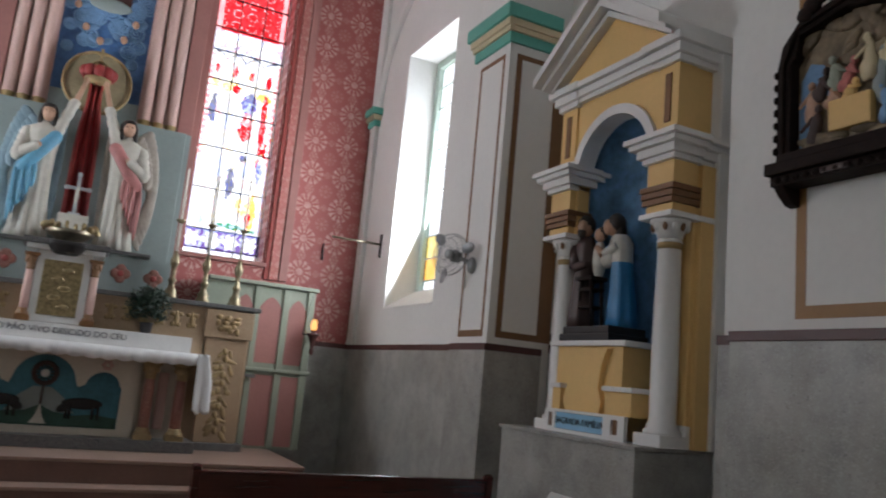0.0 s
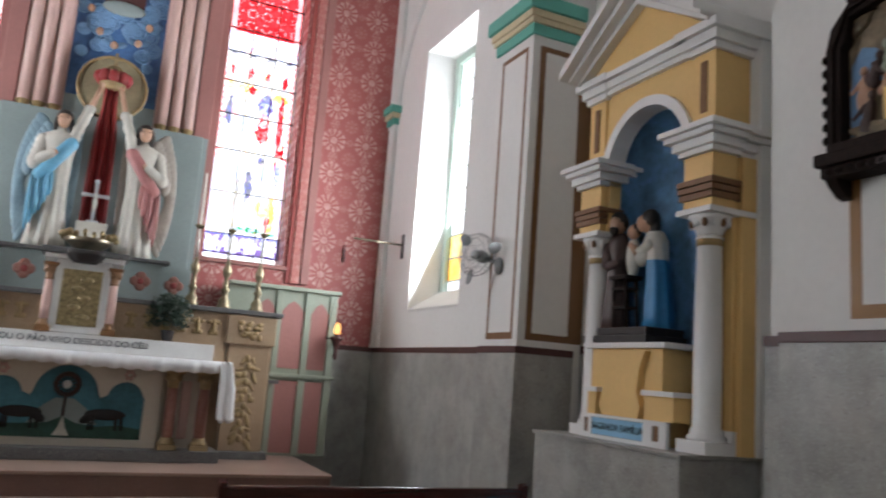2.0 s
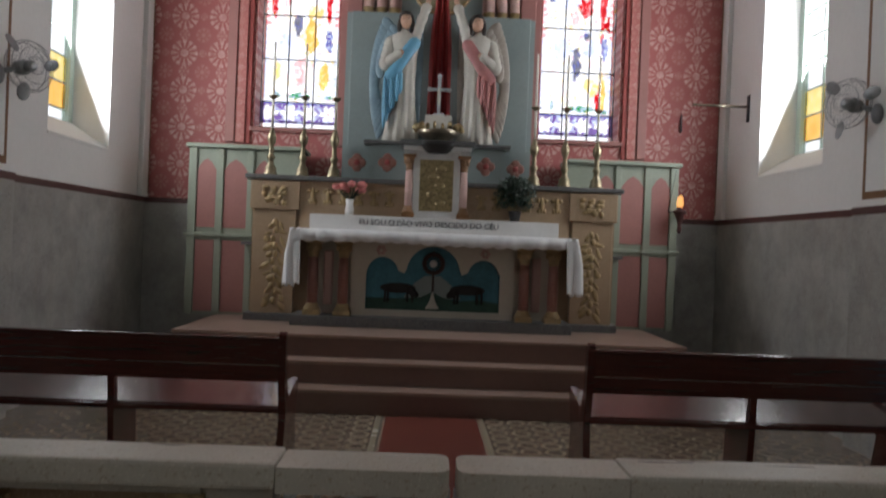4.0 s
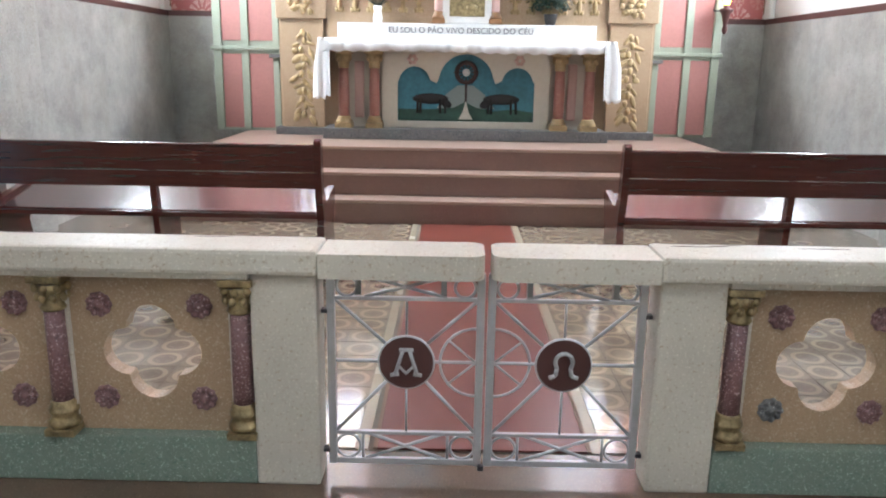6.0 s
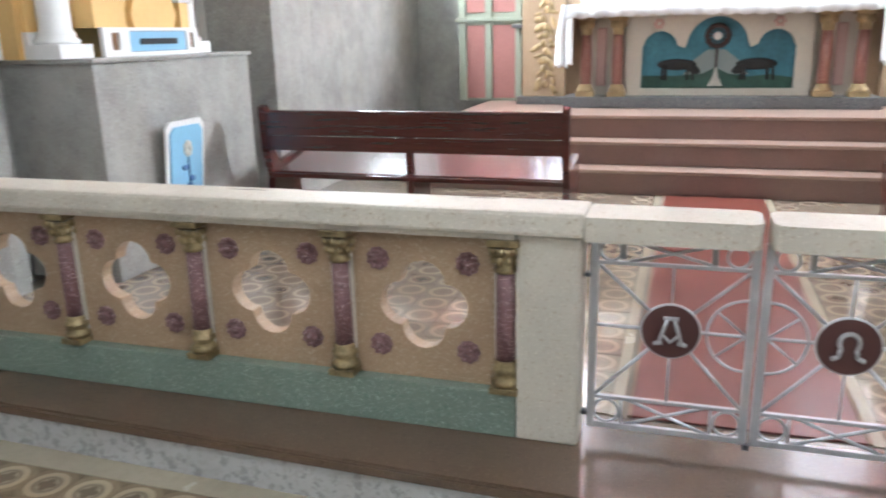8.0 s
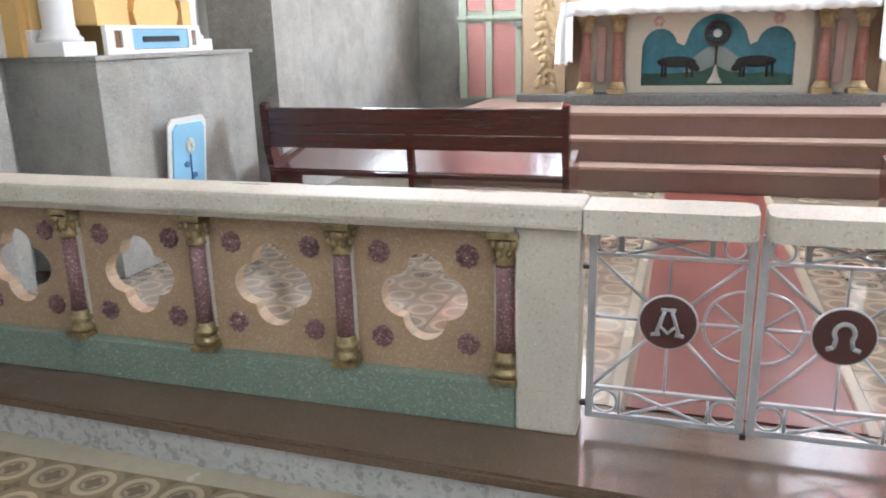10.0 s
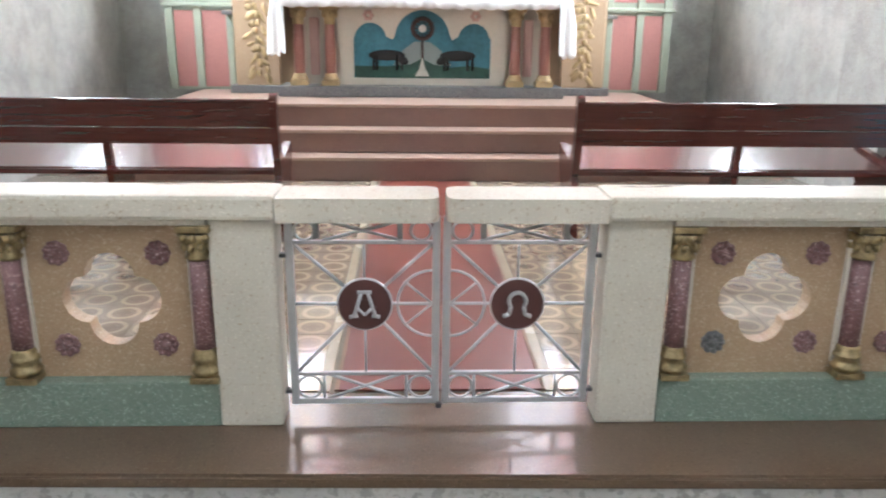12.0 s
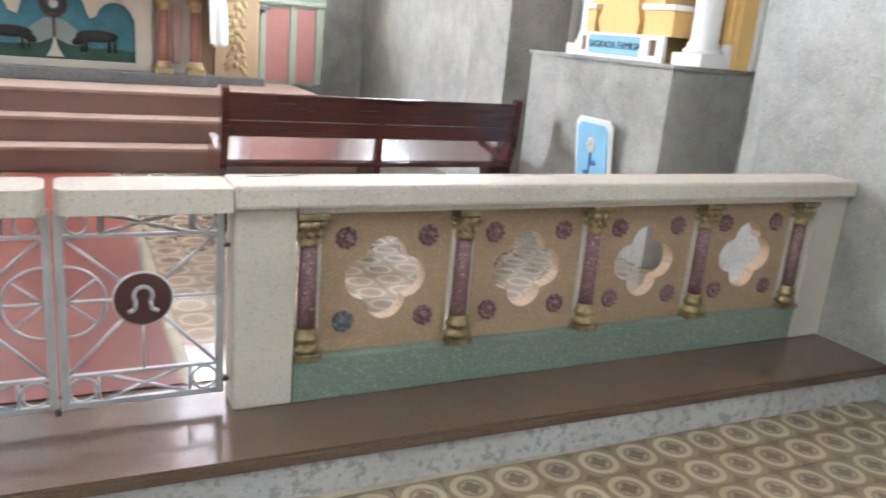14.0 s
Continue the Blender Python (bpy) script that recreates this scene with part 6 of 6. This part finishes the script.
def figure_group():
    """Two robed figures and a small one on a stool, as one plain statue."""
    bm = bmesh.new()
    z0 = 2.06
    def robe(x, y, h, r, mi, lean=0.0):
        n0 = len(bm.verts)
        prof = [(r, 0), (r * 0.95, h * 0.1), (r * 0.8, h * 0.4), (r * 0.72, h * 0.6), (r * 0.8, h * 0.78), (r * 0.55, h * 0.86), (r * 0.2, h * 0.89)]
        lathe(bm, [(q, z0 + z) for q, z in prof], (x, y, 0), 28, mi)
        if mi == 1:
            for f in bm.faces:
                if f.calc_center_median().z > z0 + h * 0.6:
                    f.material_index = 0
        for v in list(bm.verts)[n0:]:
            a, f = math.atan2(v.co.y - y, v.co.x - x), (v.co.z - z0) / h
            k = max(0, 1 - f) * 0.12 * math.sin(a * 7)
            v.co.x += (v.co.x - x) * k
            v.co.y += (v.co.y - y) * k + lean * f * f
    robe(3.74, 1.96, 0.84, 0.115, 1, 0.07)
    robe(3.62, 2.31, 0.84, 0.1, 2, -0.04)
    for (x, y, z, k) in ((3.7, 2.05, 2.86, 4), (3.59, 2.265, 2.86, 5)):
        blob(bm, (x, y, z), (0.062, 0.06, 0.085), 3, 12, 8)
        blob(bm, (x + 0.015, y - 0.012 if k == 4 else y + 0.01, z + 0.02), (0.075, 0.075, 0.085), 6, 12, 8)
        blob(bm, (x + 0.03, y - 0.045 if k == 4 else y + 0.03, z - 0.08), (0.05, 0.05, 0.12 if k == 4 else 0.04), 6, 9, 6)
        blob(bm, (x - 0.04, y + (0.02 if k == 4 else -0.01), z - 0.01), (0.04, 0.045, 0.065), 3, 10, 7)
    n0 = len(bm.verts)
    blob(bm, (3.67, 2.06, 2.6), (0.06, 0.07, 0.08), 0, 12, 8)
    tube(bm, (3.68, 1.97, 2.69), (3.63, 2.07, 2.62), 0.045, 10, 0.035, 0)
    tube(bm, (3.63, 2.07, 2.62), (3.62, 2.15, 2.69), 0.035, 10, 0.024, 3)
    tube(bm, (3.57, 2.36, 2.7), (3.53, 2.31, 2.53), 0.045, 10, 0.042, 2)
    tube(bm, (3.53, 2.31, 2.53), (3.56, 2.18, 2.55), 0.038, 10, 0.026, 2)
    blob(bm, (3.545, 2.255, 2.81), (0.035, 0.04, 0.05), 6, 10, 7)
    blob(bm, (3.65, 2.15, 2.59), (0.055, 0.055, 0.16), 0, 14, 9)
    blob(bm, (3.64, 2.14, 2.79), (0.045, 0.05, 0.06), 3, 10, 7)
    blob(bm, (3.655, 2.135, 2.805), (0.05, 0.056, 0.055), 6, 10, 7)
    for y in (2.12, 2.24):
        for x in (3.56, 3.66):
            tube(bm, (x, y + (0.03 if y > 2.2 else -0.03), z0), (x, y, z0 + 0.36), 0.014, 8, 0.014, 5)
    for z in (0.14, 0.28):
        box(bm, 3.545, 3.675, 2.1, 2.26, z0 + z, z0 + z + 0.02, 0, 5)
    box(bm, 3.53, 3.69, 2.08, 2.28, z0 + 0.36, z0 + 0.39, 0.004, 5)
    ob = part("statue", bm, [IVORY, ROBEBLUE, ROBEBROWN, TAN, IVORY, DARKWOOD, HAIR])
    ob.location = (0.1, 0, 0.034)
    return tagged(ob, "painted statue group in blue, brown and ivory in the niche", "statue")


figure_group()
pb = thing("black_plinth", "black moulded base under the statue group", "base", "", (0.1, 0, 0.034))
part("base", B(3.5, 3.88, 1.8, 2.55, 1.941, 2.0, bev=0.008), DARKPAINT, pb)
part("base_top", B(3.52, 3.88, 1.83, 2.52, 2.0, 2.059, bev=0.012), DARKPAINT, pb)


# ---- relief picture on the nave wall ----
def relief_picture():
    t = thing("relief_picture", "painted plaster relief in a carved dark wood frame with a ledge", "picture", "", (0, -0.22, 0))
    y0, y1, z0, zs, mid = -0.38, 0.47, 2.93, 3.5, 0.045
    def arch(o, k):
        return [(y0 - o, z0 - k), (y1 + o, z0 - k), (y1 + o, zs)] + [(y1 + o - 0.03, zs + 0.12 + o), (y1 - 0.14, zs + 0.24 + o), (mid, zs + 0.3 + o), (y0 + 0.14, zs + 0.24 + o), (y0 - o + 0.03, zs + 0.12 + o)] + [(y0 - o, zs)]
    for o, x, d in ((0.0, 3.47, 0.12), (-0.03, 3.45, 0.14)):
        bm = bmesh.new()
        plate(bm, [arch(o, 0), arch(-0.09 if o == 0 else -0.06, -0.05)], YZ(x), d)
        bmesh.ops.bevel(bm, geom=[e for e in bm.edges if len(e.link_faces) == 2 and e.calc_face_angle(0) > 1.0], offset=0.006, segments=1, affect='EDGES')
        part("frame", bm, DARKWOOD, t)
    part("board", B(3.56, 3.596, y0 + 0.03, y1 - 0.03, z0, zs + 0.15), DARKWOOD, t)
    part("ledge", B(3.42, 3.597, y0 - 0.05, y1 + 0.04, 2.86, 2.93, bev=0.012), DARKWOOD, t)
    part("ledge", B(3.45, 3.597, y0 - 0.03, y1 + 0.02, 2.8, 2.86, bev=0.012), DARKWOOD, t)
    for y in (y0 + 0.02, y1 - 0.03):
        bm = bmesh.new()
        plate(bm, [[(3.46, 2.8), (3.597, 2.8), (3.597, 2.7), (3.55, 2.71), (3.49, 2.76)]], lambda u, v, d: (u, y - 0.03 + d, v), 0.06)
        part("bracket", bm, DARKWOOD, t)
    bm = bmesh.new()
    for k in range(9):
        a = radians(20 + 140 * k / 8)
        blob(bm, (3.46, mid + 0.24 * math.cos(a), zs + 0.2 + 0.16 * math.sin(a)), (0.03, 0.06, 0.05), 0, 8, 6, None, 0.3, k)
    blob(bm, (3.45, mid, zs + 0.4), (0.035, 0.09, 0.08), 0, 10, 6, None, 0.3, 3)
    part("crest", bm, DARKWOOD, t)
    for k in range(14):
        bm = bmesh.new()
        y = y0 + 0.03 + (y1 - y0 - 0.06) * k / 13
        blob(bm, (3.45, y, 2.83), (0.02, 0.025, 0.02), 0, 7, 5)
        part("carving", bm, DARKWOOD, t)
    for y in (y0 + 0.01, y1 - 0.01):
        for k in range(7):
            bm = bmesh.new()
            blob(bm, (3.455, y, 3.0 + 0.075 * k), (0.013, 0.014, 0.024), 0, 8, 5)
            part("bead", bm, DARKWOOD, t)
    bm = bmesh.new()
    plate(bm, [arch(-0.085, -0.05)], YZ(3.545), 0.012)
    part("painted_ground", bm, ROCK, t, "brown painted rock ground")
    rnd = random.Random(4)
    for k in range(26):
        bm = bmesh.new()
        blob(bm, (3.54, rnd.uniform(y0 + 0.12, y1 - 0.12), rnd.uniform(3.42, 3.72)), (0.02, rnd.uniform(0.04, 0.1), rnd.uniform(0.02, 0.05)), 0, 8, 5, pose(0, 0, 0, rnd.uniform(-50, 50), 0, 0), 0.5, k)
        part("painted_rock", bm, ROCK, t)
    for k in range(10):
        bm = bmesh.new()
        blob(bm, (3.535, rnd.uniform(y0 + 0.12, y1 - 0.12), rnd.uniform(3.0, 3.05)), (0.03, 0.08, 0.03), 0, 8, 5, pose(0, 0, 0, rnd.uniform(-20, 20), 0, 0), 0.5, k)
        part("painted_rock", bm, ROCK, t)
    bm = bmesh.new()
    plate(bm, [[(0.17, 3.28), (0.36, 3.28), (0.36, 3.4), (0.3, 3.49), (0.22, 3.46)]], YZ(3.538), 0.005)
    plate(bm, [[(0.3, 3.02), (0.37, 3.02), (0.37, 3.28), (0.3, 3.28)]], YZ(3.537), 0.005)
    part("painted_sky", bm, SWIRL, t)
    part("cream_tomb", B(3.49, 3.545, -0.08, 0.16, 3.05, 3.22, bev=0.012), OCHRE, t)
    rnd = random.Random(11)
    muted = (TAN, ROBEBROWN, TAN, MINT, PETAL, CREAMP, GREYP, CREAMP, SWIRL, ROBEBROWN, OCHRE)
    for k, (y, z, h) in enumerate(((0.27, 3.24, 0.2), (0.22, 3.32, 0.16), (0.15, 3.24, 0.1), (0.13, 3.36, 0.18), (0.06, 3.33, 0.16), (-0.06, 3.4, 0.22), (-0.13, 3.28, 0.26), (-0.17, 3.42, 0.2), (-0.16, 3.12, 0.2), (0.26, 3.1, 0.2), (0.05, 3.25, 0.08))):
        bm = bmesh.new()
        lean = rnd.uniform(-25, 25)
        blob(bm, (3.525, y, z), (0.03, 0.034, h * 0.5), 0, 12, 8, pose(0, 0, 0, lean, 0, 0), 0.35, k)
        blob(bm, (3.52, y + 0.012, z - h * 0.25), (0.026, 0.04, h * 0.3), 0, 10, 7, pose(0, 0, 0, -lean, 0, 0), 0.45, k + 3)
        blob(bm, (3.515, y - 0.002 * lean, z + h * 0.52), (0.02, 0.021, 0.026), 0, 10, 7)
        tube(bm, (3.51, y, z + h * 0.3), (3.5, y + rnd.choice((-1, 1)) * 0.07, z + rnd.uniform(-0.05, 0.04)), 0.013, 7, 0.009)
        part("relief_shape", bm, muted[k], t)
    part("name_strip", B(3.436, 3.449, 0.0, 0.16, 2.815, 2.845), ROBEBROWN, t)


relief_picture()


# ---- wall fans, rod ----
def wall_fan(s):
    t = thing("wall_fan", "grey wall fan with a round wire guard on the arch pier", "fan", "wall fans", dy=PIER)
    hub = Vector((s * 3.2, 3.9, 2.75))
    d = Vector((-s * 0.8, -0.35, 0.05)).normalized()
    q = d.to_track_quat('Z', 'Y').to_matrix().to_4x4()
    bm = bmesh.new()
    blob(bm, (s * 3.37, 3.78, 2.66), (0.04, 0.06, 0.08), 0, 12, 8)
    part("wall_mount", bm, STEEL, t)
    bm = bmesh.new()
    tube(bm, (s * 3.36, 3.79, 2.68), (s * 3.31, 3.9, 2.73), 0.022, 10)
    part("arm", bm, STEEL, t)
    bm = bmesh.new()
    lathe(bm, [(0.03, -0.14), (0.055, -0.12), (0.06, -0.05), (0.04, -0.03)], hub, 18, 0, True, q)
    part("motor", bm, STEEL, t)
    bm = bmesh.new()
    tube(bm, (s * 3.31, 3.9, 2.73), hub - d * 0.08, 0.022, 10)
    part("neck", bm, STEEL, t)
    for k in range(3):
        bm = bmesh.new()
        m = q @ pose(0, 0, 0, 0, 0, 120 * k + 15) @ pose(0.12, 0, 0, 18, 0, 0)
        blob(bm, hub, (0.075, 0.05, 0.005), 0, 14, 6, m)
        c = (q @ pose(0, 0, 0, 0, 0, 120 * k + 15) @ Vector((0.09, 0, 0)))
        for v in bm.verts:
            v.co += c
        part("blade", bm, STEEL, t)
    bm = bmesh.new()
    lathe(bm, [(0.045, -0.02), (0.045, 0.03), (0.02, 0.05)], hub, 16, 0, True, q)
    part("hub_cap", bm, STEEL, t)
    bm = bmesh.new()
    for rr, zz in ((0.2, 0.0), (0.185, 0.04), (0.14, 0.06), (0.07, 0.07), (0.185, -0.04)):
        ringtube(bm, hub + q @ Vector((0, 0, zz)), rr, 0.003, q, 36, 5)
    for k in range(28):
        a = 2 * math.pi * k / 28
        pts = [q @ Vector((rr * math.cos(a), rr * math.sin(a), zz)) + hub for rr, zz in ((0.04, 0.072), (0.13, 0.065), (0.185, 0.04), (0.2, 0.0), (0.18, -0.04), (0.06, -0.06))]
        for p0, p1 in zip(pts, pts[1:]):
            tube(bm, p0, p1, 0.0012, 4)
    part("wire_guard", bm, STEEL, t)


for s in (1, -1):
    wall_fan(s)

rod = thing("curtain_rod", "thin brass rod on a dark wall plate", "rod", dy=EAST)
bm = bmesh.new()
tube(bm, (3.5, 6.6, 3.2), (2.86, 6.6, 3.2), 0.014, 10)
part("rod", bm, BRASS, rod)
part("wall_plate", B(3.485, 3.499, 6.57, 6.63, 3.03, 3.33, bev=0.004), LEAD, rod)
cord = thing("hanging_cord", "short dark tassel hanging on the red wall", "cord", dy=EAST)
bm = bmesh.new()
tube(bm, (2.98, REAR - 0.03, 3.0), (2.98, REAR - 0.03, 3.22), 0.016, 8, 0.008)
part("tassel", bm, LEAD, cord)


# ---- floor tiles ----
TS = 0.185


def tile_mesh(name, material):
    bm = bmesh.new()
    h = TS / 2 - 0.0012
    box(bm, -h, h, -h, h, -0.008, 0.0)
    me = bpy.data.meshes.new(name)
    bm.to_mesh(me)
    bm.free()
    me.materials.append(material)
    return me


def lay(parent, me, xs, ys, z, near):
    n = 0
    for x in xs:
        for y in ys:
            if near(x, y) and n < 300:
                ob = new("tile", me)
                ob.location = (x, y, z)
                ob.rotation_euler = (0, 0, math.pi / 2 * ((int(round(x / TS)) + int(round(y / TS))) % 2))
                ob.parent = parent
                n += 1
    return n


TN, TC = tile_mesh("nave_tile", TILE_N), tile_mesh("chancel_tile", TILE_C)
nave, chan = bpy.data.objects["nave_floor"], bpy.data.objects["chancel_floor"]
xs = [i * TS for i in range(-19, 20)]
lay(nave, TN, xs, [-0.452 - TS * j for j in range(7)], -0.18, lambda x, y: abs(x) < 3.5)
xc = [sx * TS * i for sx in (1, -1) for i in range(3, 12)]
lay(chan, TC, xc, [0.36 + TS * j for j in range(16)], 0.0, lambda x, y: True)


def far_tiles(name, xs, ys, z, material, skip, parent):
    """The tiles farther off, joined, laid in the tile's own space by a repeated pattern material."""
    verts, faces = [], []
    h = TS / 2 - 0.0012
    for x in xs:
        for y in ys:
            if skip(x, y):
                continue
            k = len(verts)
            verts += [(x - h, y - h, z), (x + h, y - h, z), (x + h, y + h, z), (x - h, y + h, z)]
            faces.append((k, k + 1, k + 2, k + 3))
    me = bpy.data.meshes.new(name)
    me.from_pydata(verts, [], faces)
    me.materials.append(material)
    ob = new(name, me)
    ob.parent = parent
    return tagged(ob, kind="stuff")


xa = [sx * TS * i for sx in (1, -1) for i in range(3, 21)]
for sx in (1, -1):
    structure("floor_border", B(sx * 0.416, sx * 0.461, 0.262, 4.36, -0.006, 0.0), TILEB, "plain tile strip beside the carpet", "floor")
far_tiles("far_tiles", xa, [0.36 + TS * j for j in range(23)], -0.001, TILE_CF, lambda x, y: abs(x) < 2.1 and y < 3.2, chan)
far_tiles("far_tiles", [i * TS for i in range(-19, 20)], [-0.452 - TS * j for j in range(7, 70)], -0.181, TILE_NF, lambda x, y: False, nave)
